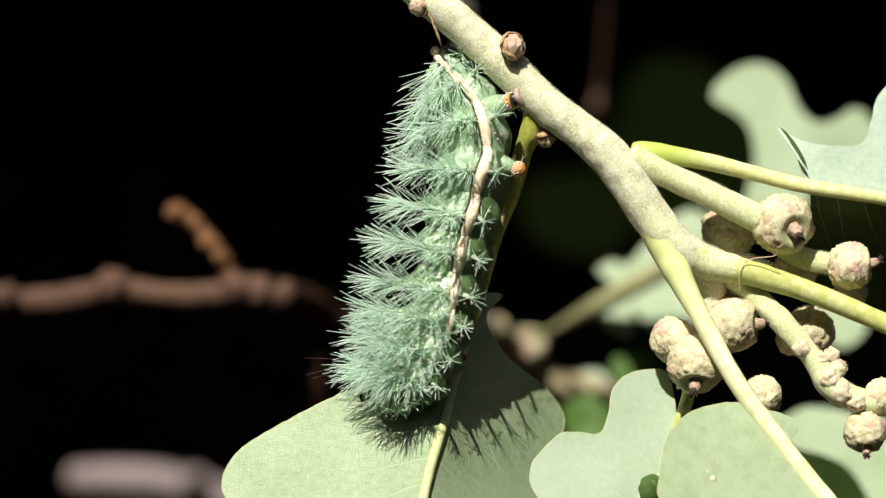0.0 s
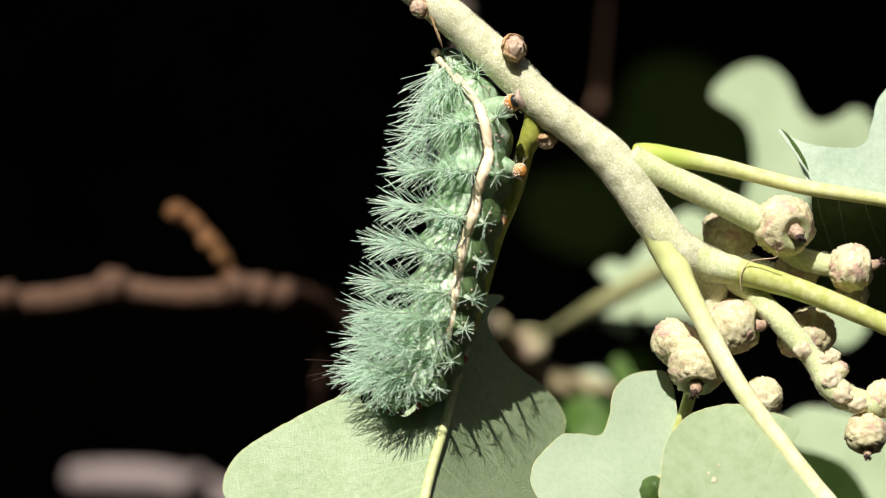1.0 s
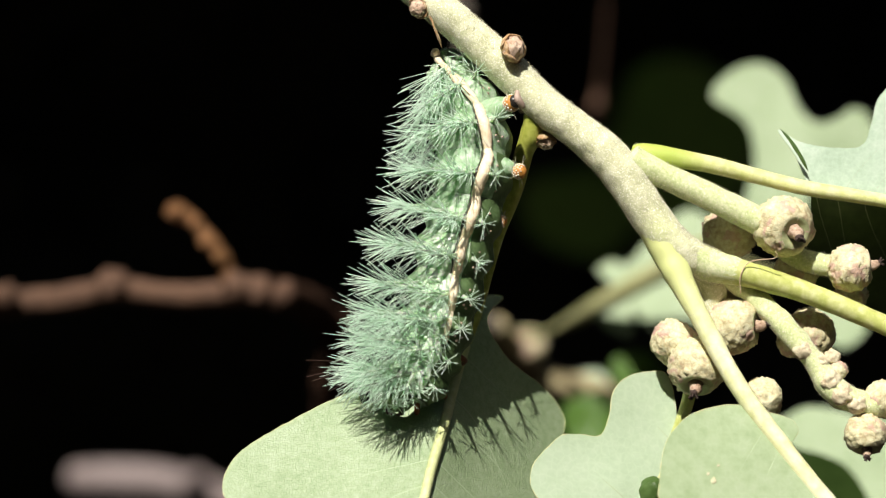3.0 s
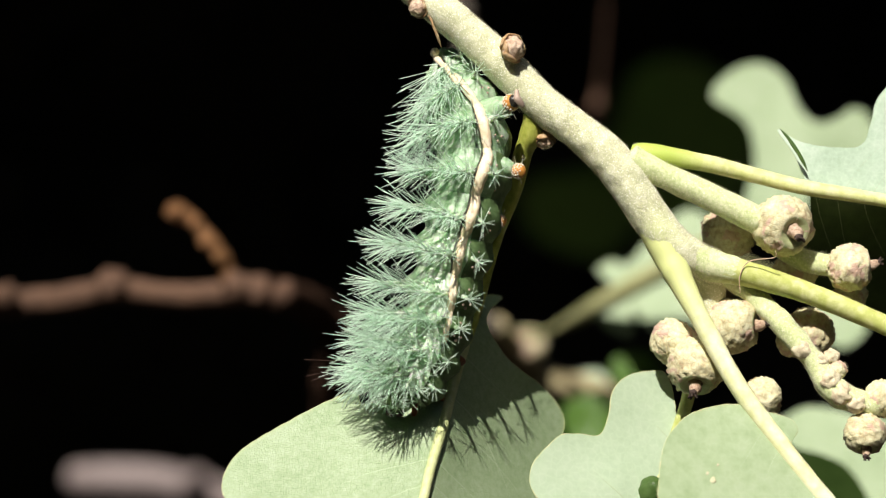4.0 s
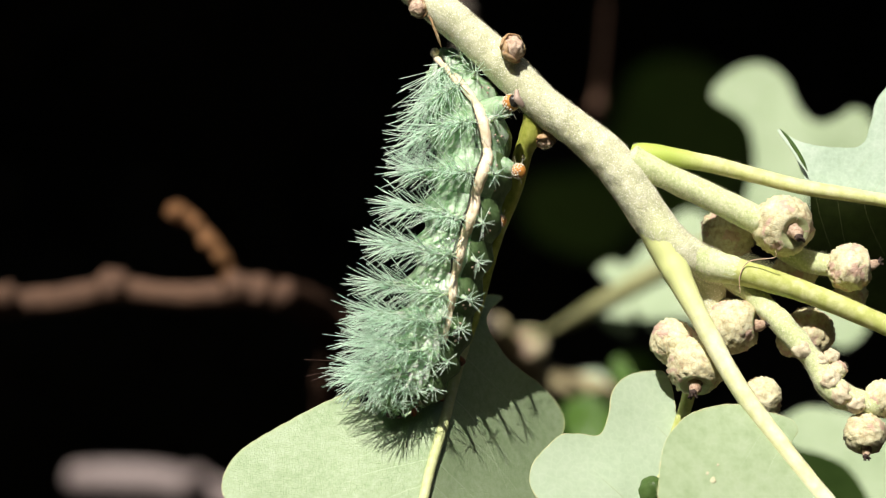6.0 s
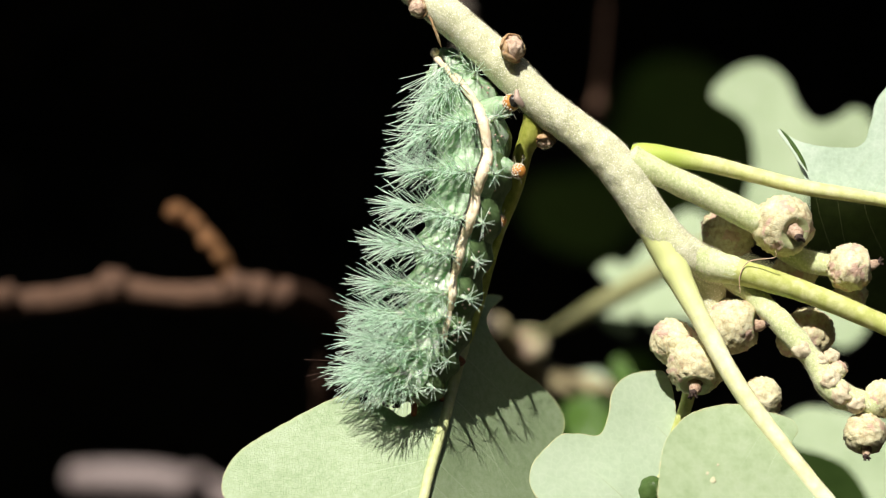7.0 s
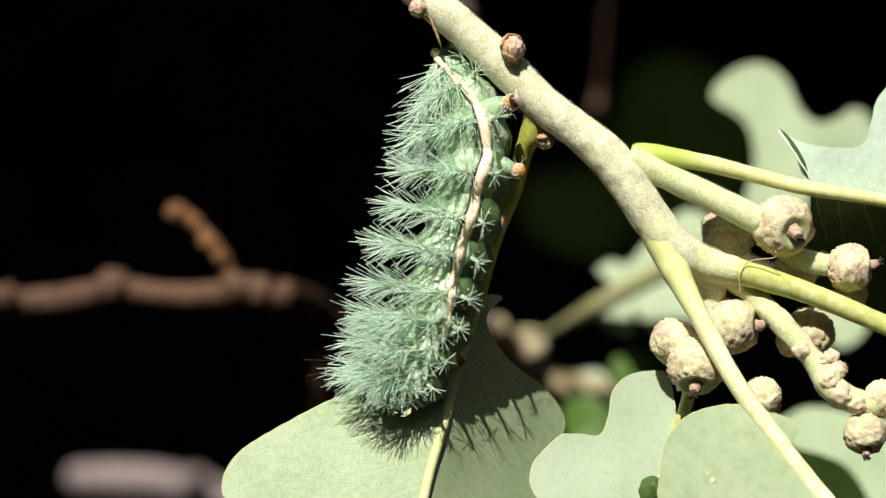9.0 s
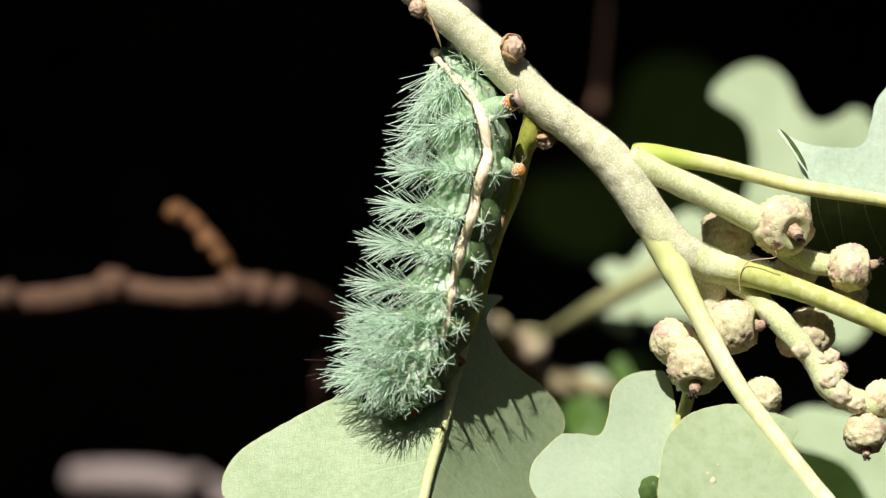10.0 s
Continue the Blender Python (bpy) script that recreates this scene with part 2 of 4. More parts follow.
                self.face((b, a, top) if flip else (a, b, top), m)
        return self


def smooth_line(pts, radii, step):
    """Catmull-Rom through a few points."""
    pts = [Vector(p) for p in pts]
    if not hasattr(radii, "__len__"):
        radii = [radii] * len(pts)
    out, rad = [], []
    for i in range(len(pts) - 1):
        a, b, c, d = pts[max(i - 1, 0)], pts[i], pts[i + 1], pts[min(i + 2, len(pts) - 1)]
        for k in range(step):
            t = k / step
            out.append(0.5 * (2 * b + (c - a) * t + (2 * a - 5 * b + 4 * c - d) * t * t + (3 * b - a - 3 * c + d) * t ** 3))
            e = t * t * (3 - 2 * t)
            rad.append(radii[i] * (1 - e) + radii[i + 1] * e)
    return out + [pts[-1]], rad + [radii[-1]]


def part(name, geo, mats, parent=None, label="", origin=(0, 0, 0), kind=""):
    """One mesh object from millimetres, under a thing or a part; origin: its pivot in its parent's space."""
    mesh = bpy.data.meshes.new(name)
    o = Vector(origin)
    mesh.from_pydata([(v - o) / 1000 for v in geo.v], [], geo.f)
    for m in mats if hasattr(mats, "__len__") else (mats,):
        mesh.materials.append(m)
    mesh.polygons.foreach_set("material_index", geo.m)
    mesh.polygons.foreach_set("use_smooth", [True] * len(geo.f))
    mesh.update()
    ob = new(name, mesh)
    if parent:
        ob.parent = parent
        ob.location = o / 1000
    else:
        ob.location = O + o / 1000
    return tagged(ob, label, kind=kind)


def thing(name, label, category, group=""):
    e = new(name)
    e.location, e.empty_display_size = O, 0.01
    return tagged(e, label, category, group)


def rand(a, b):
    return random.uniform(a, b)


def any_way():
    return Vector((random.gauss(0, 1), random.gauss(0, 1), random.gauss(0, 1))).normalized()


DEPTH = {}


def leaf(parent, outline, rib, plane, fold=(0, 0), mats=(LEAF_UNDER, LEAF_TOP), label="", wave=0.5, veins=6, rib_r=(0.9, 0.4),
         grid=1.6, rib_mat=VEIN, thick=0.28, vein_r=0.28, slant=0.75, vein_from=0.05, name="leaf", curl=0.0, margin=None):
    """A lobed leaf with thickness, midrib and side veins. outline, rib: (x, z) in mm; plane: depth, slope along x, slope along z about
    the rib's first point; fold: slope away from the rib on its two sides."""
    n0 = len(outline)
    pts = []
    for i in range(n0):
        a, b, c, d = (Vector(outline[(i + j) % n0]) for j in (-1, 0, 1, 2))
        for k in range(7):
            t = k / 7
            q = 0.5 * (2 * b + (c - a) * t + (2 * a - 5 * b + 4 * c - d) * t * t + (3 * b - a - 3 * c + d) * t ** 3)
            pts.append(q + Vector((noise.noise(Vector((q.x, 7, q.y)) / 1.5), noise.noise(Vector((q.x, 23, q.y)) / 1.5))) * 0.12)
    rib = [Vector(p) for p in rib]
    fine, _ = smooth_line([(p.x, 0, p.y) for p in rib], 1, 8)
    line = [Vector((p.x, p.z)) for p in fine]

    def off_rib(p):
        best, sign = 1e9, 1
        for a, b in zip(line, line[1:]):
            d = b - a
            t = max(0, min(1, (p - a).dot(d) / d.length_squared))
            w = p - a - d * t
            if w.length < best:
                best, sign = w.length, 1 if d.x * w.y - d.y * w.x > 0 else -1
        return best, sign

    seed = rib[0].x * 0.37

    def depth(p):
        d, s = off_rib(p)
        y = plane[0] + plane[1] * (p.x - rib[0].x) + plane[2] * (p.y - rib[0].y) + fold[0 if s > 0 else 1] * d + curl * d * d
        return y + wave * min(1, d / 6) * noise.noise(Vector((p.x / 14, seed, p.y / 14)))

    def inside(p):
        c = False
        for a, b in zip(pts, pts[1:] + pts[:1]):
            if (a.y > p.y) != (b.y > p.y) and p.x < (b.x - a.x) * (p.y - a.y) / (b.y - a.y) + a.x:
                c = not c
        return c

    lo = [min(p[i] for p in pts) for i in (0, 1)]
    hi = [max(p[i] for p in pts) for i in (0, 1)]
    flat = list(pts)
    x = lo[0]
    while x < hi[0]:
        z = lo[1]
        while z < hi[1]:
            p = Vector((x + rand(-0.3, 0.3) * grid, z + rand(-0.3, 0.3) * grid))
            if inside(p) and min((p - q).length_squared for q in pts) > (grid * 0.45) ** 2:
                flat.append(p)
            z += grid
        x += grid
    edges = [(i, (i + 1) % len(pts)) for i in range(len(pts))]
    vs, _, fs, *_ = delaunay_2d_cdt(flat, edges, [], 1, 0.0001)
    g = Geo()
    ys = [depth(p) for p in vs]
    g.v = [Vector((p.x, y - thick / 2, p.y)) for p, y in zip(vs, ys)] + [Vector((p.x, y + thick / 2, p.y)) for p, y in zip(vs, ys)]
    n = len(vs)
    count = {}
    for f in fs:
        # a third material recolours the half on one side of the rib, for shade
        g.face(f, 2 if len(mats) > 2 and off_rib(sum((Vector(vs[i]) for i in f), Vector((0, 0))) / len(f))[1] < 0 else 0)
        g.face([i + n for i in reversed(f)], 1)
        for a, b in zip(f, list(f[1:]) + [f[0]]):
            count[(a, b)] = 1
    for a, b in count:
        if (b, a) not in count:
            e = len(g.v)
            g.v += [g.v[b], g.v[a], g.v[a + n], g.v[b + n]]
            g.face((e, e + 1, e + 2, e + 3), 0)
    ob = part(name, g, mats, parent, label)
    DEPTH[ob.name] = depth
    if margin:
        rim = [Vector((p.x, depth(p) - 0.05, p.y)) for p in pts]
        part("margin", Geo().tube(rim + rim[:1], [0.09 + 0.05 * noise.noise(p) for p in rim] + [0.09], 6, 1, 0.2, 1.0, close=False), margin, ob)
    if rib_r:
        on = [Vector((p.x, depth(p) + rib_r[0] * 0.25, p.y)) for p in line]
        rr = [rib_r[0] + (rib_r[1] - rib_r[0]) * i / (len(on) - 1) for i in range(len(on))]
        part("midrib", Geo().tube(on, rr, 10, 1, 0.08, 1.5), rib_mat, ob)
    if veins:
        vg = Geo()
        for s in (1, -1):
            for i in range(veins):
                u = vein_from + (0.95 - vein_from) * (i + rand(0.1, 0.6)) / veins
                at = line[int(u * (len(line) - 1))]
                t = (line[min(int(u * (len(line) - 1)) + 1, len(line) - 1)] - line[max(int(u * (len(line) - 1)) - 1, 0)]).normalized()
                way = (t * slant + Vector((-t.y, t.x)) * s).normalized()
                p, run = at.copy(), []
                while len(run) < 60 and (inside(p) or len(run) < 1):
                    run.append(Vector((p.x, depth(p) - thick / 2 + vein_r * 0.6, p.y)))
                    way = (way + t * 0.02 + Vector((rand(-0.05, 0.05), rand(-0.05, 0.05)))).normalized()
                    p = p + way * 1.0
                if len(run) > 3:
                    vg.tube(run, [vein_r * (1 - 0.8 * k / len(run)) for k in range(len(run))], 5, 1, close=False)
        if vg.v:
            part("venation", vg, VEIN_PALE, ob)
    return ob


def acorn(parent, c, r, way, squash=0.92, label="", nub=True, hole=0.34, nub_len=0.42):
    """A young acorn sunk in its warty cup, with the smooth green end of the nut and the dry nub of the flower on it."""
    c, way = Vector(c), Vector(way).normalized()
    seed = c * 0.7

    def shape(th, d):
        warty = max(0.0, min(1.0, (th - 0.6) / 0.22)) if nub else 1.0
        k = 1 + 0.06 * noise.noise(d * 1.8 + seed)
        f = noise.voronoi(Vector((d.x * 4.4, d.y * 4.4, d.z * 6.0)) + seed)[0]
        k += warty * (0.20 * min(0.45, f[1] - f[0]) - 0.04 + 0.08 * noise.noise(d * 6.5 + seed) + 0.03 * noise.noise(d * 13 + seed))
        if nub and th < hole * 1.7:
            k -= 0.30 * max(0, min(1, (hole * 1.7 - th) / (hole * 0.8)))
        return k

    g = Geo().ball(c, r, way, squash, 48, 34, shape)
    if nub:
        q = way
        for n, ids in enumerate(g.f):
            d = (sum((g.v[x] for x in ids), Vector()) / len(ids) - c).normalized()
            if d.angle(q) < 0.6 + 0.14 * noise.noise(d * 5 + seed):
                g.m[n] = 1
    ob = part("acorn", g, (CUP, NUT), parent, label)
    if nub:
        q = way.orthogonal().normalized()
        e = c + way * r * squash * 0.72
        l = r * nub_len
        part("tip", Geo().tube([e, e + way * l * 0.5, e + way * l + q * 0.1 * r], [r * 0.26, r * 0.22, r * 0.15], 12, 3, 0.25, 0.6), NUB, ob)
        k = Geo()
        k.ball(e + way * l * 1.08 + q * 0.1 * r, r * 0.15, way, 0.8, 10, 6, lambda th, d: 1 + 0.4 * noise.noise(d * 3 + seed))
        for _ in range(4):
            k.needle(e + way * l * 1.0 + q * 0.1 * r, way + any_way() * 0.8, r * 0.3, r * 0.06)
        part("stigma", k, SCORCH, ob)
    return ob


def down(name, lines, count, parent, length=(0.2, 0.6), r=0.026):
    """Fine hairs standing off tubes: lines are (points, radii)."""
    g = Geo()
    for pts, radii, share in lines:
        pts, radii = smooth_line(pts, radii, 8)
        for _ in range(int(count * share)):
            i = random.randrange(len(pts) - 1)
            t = (pts[i + 1] - pts[i])
            f = random.random()
            p, rr = pts[i] + t * f, radii[i] * (1 - f) + radii[i + 1] * f
            w = any_way()
            w = (w - t.normalized() * w.dot(t.normalized())).normalized()
            g.needle(p + w * rr * 0.97, w + any_way() * 0.75, rand(*length), r)
    return part(name, g, DOWN, parent, kind="stuff")


# ---- ground and woodland behind ----
g = Geo()
N = 60
for i in range(N + 1):
    for j in range(N + 1):
        u, v = (i / N * 2 - 1), (j / N * 2 - 1)
        x, y = 60000 * u * abs(u) ** 2, 60000 * v * abs(v) ** 2
        g.v.append(Vector((x, y, -1500 + 40 * noise.noise(Vector((x, y, 0)) / 600) * min(1, 4000 / (1 + abs(x) + abs(y))))))
for i in range(N):
    for j in range(N):
        a = i * (N + 1) + j
        g.face((a, a + N + 1, a + N + 2, a + 1))
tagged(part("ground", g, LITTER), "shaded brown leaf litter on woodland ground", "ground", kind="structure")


def leafy(g, p, size, m=0):
    """A small creased leaf of two facets pairs."""
    a, b = any_way(), any_way()
    b = (b - a * b.dot(a)).normalized()
    n = a.cross(b)
    base = len(g.v)
    g.v += [p, p + a * size * 0.5 + b * size * 0.28 + n * size * 0.06, p + a * size, p + a * size * 0.5 - b * size * 0.28 + n * size * 0.06]
    g.face((base, base + 1, base + 2), m)
    g.face((base, base + 2, base + 3), m)


# a dense thicket added to close the glade all round and block low sky
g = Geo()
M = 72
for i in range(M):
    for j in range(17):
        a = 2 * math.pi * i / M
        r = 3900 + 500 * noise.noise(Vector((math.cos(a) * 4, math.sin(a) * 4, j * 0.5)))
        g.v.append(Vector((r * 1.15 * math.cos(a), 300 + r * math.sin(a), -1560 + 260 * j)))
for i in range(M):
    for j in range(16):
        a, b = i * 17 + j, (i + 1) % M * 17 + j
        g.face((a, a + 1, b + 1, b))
tagged(part("backdrop", g, SHADE_LEAF), "added dark wall of woodland, shade in its colour", "thicket", kind="structure")
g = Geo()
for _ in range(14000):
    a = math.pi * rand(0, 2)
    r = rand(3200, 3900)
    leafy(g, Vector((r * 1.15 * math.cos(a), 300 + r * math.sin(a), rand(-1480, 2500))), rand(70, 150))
tagged(part("thicket_leaves", g, SHADE_LEAF), "added leaves of the woodland thicket, shade in their colour", "foliage", kind="stuff")

# unseen oak holding the shoots: trunk, spreading crown added overhead to shade the background
oak = thing("shade_oak", "unseen dark-barked oak tree, its broad dense crown added to shade the background", "tree")
g = Geo().tube([(-900, 900, -1560), (-880, 880, -700), (-860, 900, 300), (-820, 1000, 1400), (-700, 1300, 2000)],
               [230, 170, 150, 140, 110], 28, 10, 0.16, 60)
g.tube([(-860, 900, 500), (-500, 700, 900), (-100, 900, 1350), (500, 1500, 1700)], [90, 60, 55, 40], 16, 8, 0.15, 40)
part("trunk", g, TRUNK, oak)
# crown out of view, placed to keep the sun off everything far behind
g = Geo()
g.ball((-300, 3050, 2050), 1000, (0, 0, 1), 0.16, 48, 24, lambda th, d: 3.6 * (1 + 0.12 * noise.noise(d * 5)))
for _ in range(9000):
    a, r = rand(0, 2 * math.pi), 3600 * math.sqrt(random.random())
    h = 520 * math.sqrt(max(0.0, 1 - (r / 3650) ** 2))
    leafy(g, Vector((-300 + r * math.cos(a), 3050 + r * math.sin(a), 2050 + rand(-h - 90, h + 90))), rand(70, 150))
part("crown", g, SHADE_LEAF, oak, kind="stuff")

# ---- dead wood in the background ----
dead = thing("dead_branch", "bare brown dead branch with a crooked russet side twig", "branch")
main = [(-860, 860, 40), (-420, 420, -60), (-148.7, 230.0, -17.3), (-122.5, 225.0, -15.4), (-104.8, 222.0, -13.8), (-90.5, 220.0, -11.4), (-75.0, 220.0, -12.8), (-56.4, 220.0, -12.4), (-43.2, 220.0, -13.6)]
g = Geo().tube(main, [16, 9, 4.2, 3.7, 3.4, 3.8, 3.2, 3.3, 3.0], 18, 8, 0.22, 7)
for c, r in (((-90.1, 217.0, -9.8), 4.8), ((-56.1, 216.0, -10.6), 4.6), ((-50.7, 217.0, -11.2), 4.6), ((-43.9, 219.0, -12.8), 4.4), ((-120.4, 222.0, -14.2), 4.8)):
    g.ball(c, r, any_way(), 0.8, 14, 10, lambda th, d: 1 + 0.3 * noise.noise(d * 2.1))
part("limb", g, BARK, dead)
# the limb runs on into shade, which is painted as a darker wood
g = Geo().tube([(-46.0, 236.0, -12.0), (-38.0, 262.0, -17.0), (-31.0, 280.0, -27.0), (-33.0, 290.0, -40.0), (-37.0, 300.0, -52.0)], [3.4, 5.0, 6.4, 6.0, 3.5], 14, 7, 0.3, 6)
part("shaded_end", g, SHADED_WOOD, dead, "far end of the limb, coloured dark for shade")
side = [(-58.1, 218.0, -9.7), (-59.9, 216.0, -2.8), (-63.2, 214.0, 1.8), (-67.4, 214.0, 6.9), (-71.5, 214.0, 9.8), (-74.6, 214.0, 10.1)]
g = Geo().tube(side, [2.2, 2.0, 2.3, 1.9, 2.4, 1.8], 12, 6, 0.3, 3)
for c, r in (((-72.3, 213.0, 9.8), 3.0), ((-63.8, 213.0, 1.8), 2.4), ((-67.3, 213.0, 7.2), 2.2), ((-60.8, 214.0, -2.0), 2.1)):
    g.ball(c, r, any_way(), 0.85, 12, 8, lambda th, d: 1 + 0.3 * noise.noise(d * 2.5))
part("side_twig", g, RUSSET_BARK, dead, "russet knobbly side twig")

hang = thing("hanging_twig", "thin brown twig hanging in the shade of the oak", "twig")
part("wood", Geo().tube([(420, 1700, 1650), (200, 900, 1300), (90, 620, 400), (65.5, 505, 103.7), (63.9, 500, 83.5), (61.2, 500, 58.7), (60.2, 500, 51.0)],
                        [9, 3, 0.35, 0.22, 0.25, 0.5, 0.3], 12, 6, 0.2, 4), BARK, hang)
part("knot", Geo().ball((61.2, 499.0, 58.0), 2.5, (0.1, 0, 1), 1.7, 14, 10, lambda th, d: 1 + 0.3 * noise.noise(d * 2)), BARK, hang)

stick = thing("fallen_stick", "pale grey weathered stick propped on the ground", "stick")
part("wood", Geo().tube([(-173.0, 650.0, -106.8), (-145.4, 650.0, -106.8), (-119.2, 650.0, -110.5), (-90.3, 650.0, -120.0), (-48.8, 660.0, -140.2), (-6.5, 680.0, -194.1), (10, 700, -400), (20, 720, -900), (30, 730, -1540)],
                        [6.5, 7.8, 7.8, 8, 9, 11, 12, 13, 15], 16, 8, 0.12, 20), GREY_WOOD, stick)
part("stub", Geo().tube([(-119.2, 650.0, -110.0), (-114.1, 640.0, -105.8), (-111.7, 634.0, -103.1)], [7, 5, 3.5], 12, 5, 0.2, 6), GREY_WOOD, stick)

# ---- the oak shoot in focus ----
shoot = thing("oak_shoot", "downy young oak shoot with acorns and green leaves", "shoot")
STEM = [(-840, 1000, 1330), (-640, 620, 800), (-420, 300, 400), (-200, 95, 160), (-80, 35, 92), (-23.2, 14.0, 63.2), (-12.6, 5.0, 52.8), (-2.7, 0, 44.3), (4.6, 0, 38.1), (10.9, 0, 32.3), (17.6, 0, 25.6), (23.6, 0, 21.1), (29.0, 0, 16.5),
        (33.0, 0, 11.3), (36.8, 0, 5.5), (41.4, 0, 0.1), (46.5, 1.0, -2.7), (49.5, 3.0, -4.9)]
STEM_R = [30, 18, 12, 8, 5.5, 4.2, 3.5, 3.15, 3.2, 3.4, 3.35, 3.3, 3.65, 3.55, 3.45, 3.45, 2.9, 2.2]
part("stem", Geo().tube(STEM, STEM_R, 28, 9, 0.07, 2.2), TWIG, shoot)
LONG = [(35.6, 0.2, 7.5), (38.7, -0.2, 1.7), (40.7, -1.6, -3.1), (42.6, -3.2, -7.3), (45.2, -5.2, -12.5), (50.8, -8.0, -23.2), (58.3, -10.0, -33.8), (66.5, -12.0, -44.2), (76.6, -15.0, -54.8)]
part("petiole", Geo().tube(LONG, [3.2, 3.15, 2.65, 2.1, 1.75, 1.65, 1.65, 1.7, 1.7], 16, 8, 0.05, 2), PETIOLE_PALE, shoot, "long pale green leaf stalk")
GREENP = [(42.1, 0.4, -0.2), (47.8, 0.2, -2.9), (55.6, 0, -4.9), (66.8, 1.0, -8.6), (78.6, 1.0, -13.6), (91.6, 0, -19.9)]
part("petiole", Geo().tube(GREENP, [2.6, 2.75, 2.2, 1.9, 1.75, 1.6], 16, 8, 0.06, 2), PETIOLE, shoot, "yellow-green leaf stalk")
YELLOW = [(33.9, 2.6, 16.9), (37.0, 2.8, 16.9), (47.1, 4.0, 15.3), (56.3, 5.0, 13.1), (64.8, 4.6, 11.0), (79.3, 4.6, 8.6), (92.7, 4.8, 5.7)]
part("petiole", Geo().tube(YELLOW, [1.7, 1.95, 1.55, 1.4, 1.35, 1.2, 1.0], 16, 8, 0.05, 2), PETIOLE_YELLOW, shoot, "yellow-green leaf stalk")
DROOP = [(16.1, 1.0, 23.7), (15.7, 2.0, 20.7), (14.2, 4.0, 16.8), (12.6, 6.0, 10.3), (9.8, 8.0, 3.2), (8.0, 9.0, -3.0), (6.2, 8.5, -10.1), (3.9, 7.6, -17.2)]
part("petiole", Geo().tube(DROOP, [1.9, 2.0, 1.7, 1.5, 1.4, 1.3, 1.2, 1.1], 14, 8, 0.06, 2), PETIOLE_GREEN, shoot, "bent yellow-green leaf stalk")
STALK1 = [(33.2, 1.0, 15.6), (39.7, 1.0, 12.8), (47.7, 1.0, 9.1), (56.2, 1.0, 4.9)]
part("acorn_stalk", Geo().tube(STALK1, [3.0, 2.3, 2.4, 2.6], 18, 8, 0.08, 2), TWIG_GREEN, shoot)
STALK2 = [(51.0, 3.0, -3.9), (56.4, 2.0, -9.4), (61.4, -1.0, -14.9), (65.3, -2.0, -19.8), (68.6, -3.0, -24.7), (73.0, -3.0, -26.9), (77.0, -3.0, -27.2)]
STALK2_R = [2.6, 2.0, 2.0, 1.9, 2.4, 2.2, 2.0]
part("acorn_stalk", Geo().tube(STALK2, STALK2_R, 18, 8, 0.18, 2), TWIG_GREEN, shoot)
STALK3 = [(60.3, 5.0, 1.1), (64.4, 5.0, -1.9), (70.5, 5.0, -3.2)]
part("acorn_stalk", Geo().tube(STALK3, [2.2, 2.0, 2.0], 16, 6, 0.1, 2), TWIG_GREEN, shoot)
part("petiole_sheath", Geo().tube([(41.6, 0.3, 0.1), (45.1, 0.3, -1.8), (47.8, 0.2, -2.9), (50.6, 0.1, -3.6), (52.6, 0.1, -4.1)], [2.8, 2.9, 2.86, 2.62, 2.3], 20, 6, 0.06, 2), TWIG_GREEN, shoot, "downy base of the leaf stalk")
STALK4 = [(44.4, 3.0, -1.4), (48.1, 4.0, -7.0), (47.2, 5.0, -12.0)]
part("acorn_stalk", Geo().tube(STALK4, [3.0, 2.6, 2.2], 16, 6, 0.1, 2), TWIG, shoot)
down("down", [(STEM[6:], STEM_R[6:], 0.72), (STALK1, [3.0, 2.3, 2.4, 2.6], 0.08), (STALK2, STALK2_R, 0.1), (STALK3, 2.1, 0.04), (GREENP[:2], [2.8, 2.9], 0.05)], 30000, shoot, (0.15, 0.5), 0.024)
down("petiole_down", [(LONG[2:-1], [2.65, 2.1, 1.75, 1.65, 1.65, 1.7], 0.4), (GREENP, [2.2, 2.7, 2.2, 1.9, 1.75, 1.6], 0.3), (YELLOW, [1.9, 2.0, 1.65, 1.55, 1.5, 1.3, 1.0], 0.3)], 1800, shoot, (0.15, 0.35), 0.025)

acorn(shoot, (60.3, 1.0, 4.1), 5.4, (0.35, -0.8, -0.25))
acorn(shoot, (72.7, 3.0, -3.3), 4.2, (0.95, -0.15, 0.12), 1.0)
acorn(shoot, (51.6, 2.0, -13.7), 4.9, (0.95, -0.3, 0.02), 1.0)
acorn(shoot, (41.1, 2.5, -16.6), 4.3, (-0.4, -0.3, -0.5), nub=False)
acorn(shoot, (44.7, -1.0, -20.6), 5.1, (-0.1, -0.55, -0.75), 1.0)
acorn(shoot, (56.8, 4.0, -26.7), 3.9, (0.6, 0.3, -0.5), nub=False)
acorn(shoot, (66.1, 8.0, -15.2), 4.7, (0.5, 0.4, 0.2), nub=False)
acorn(shoot, (62.6, 5.0, -16.6), 3.0, (-0.4, 0.1, -0.6), nub=False)
acorn(shoot, (73.9, -4.0, -32.4), 3.7, (0.0, -0.45, -0.85), 1.0)
acorn(shoot, (77.4, -2.0, -26.3), 3.4, (0.6, -0.4, 0.3), nub=False)
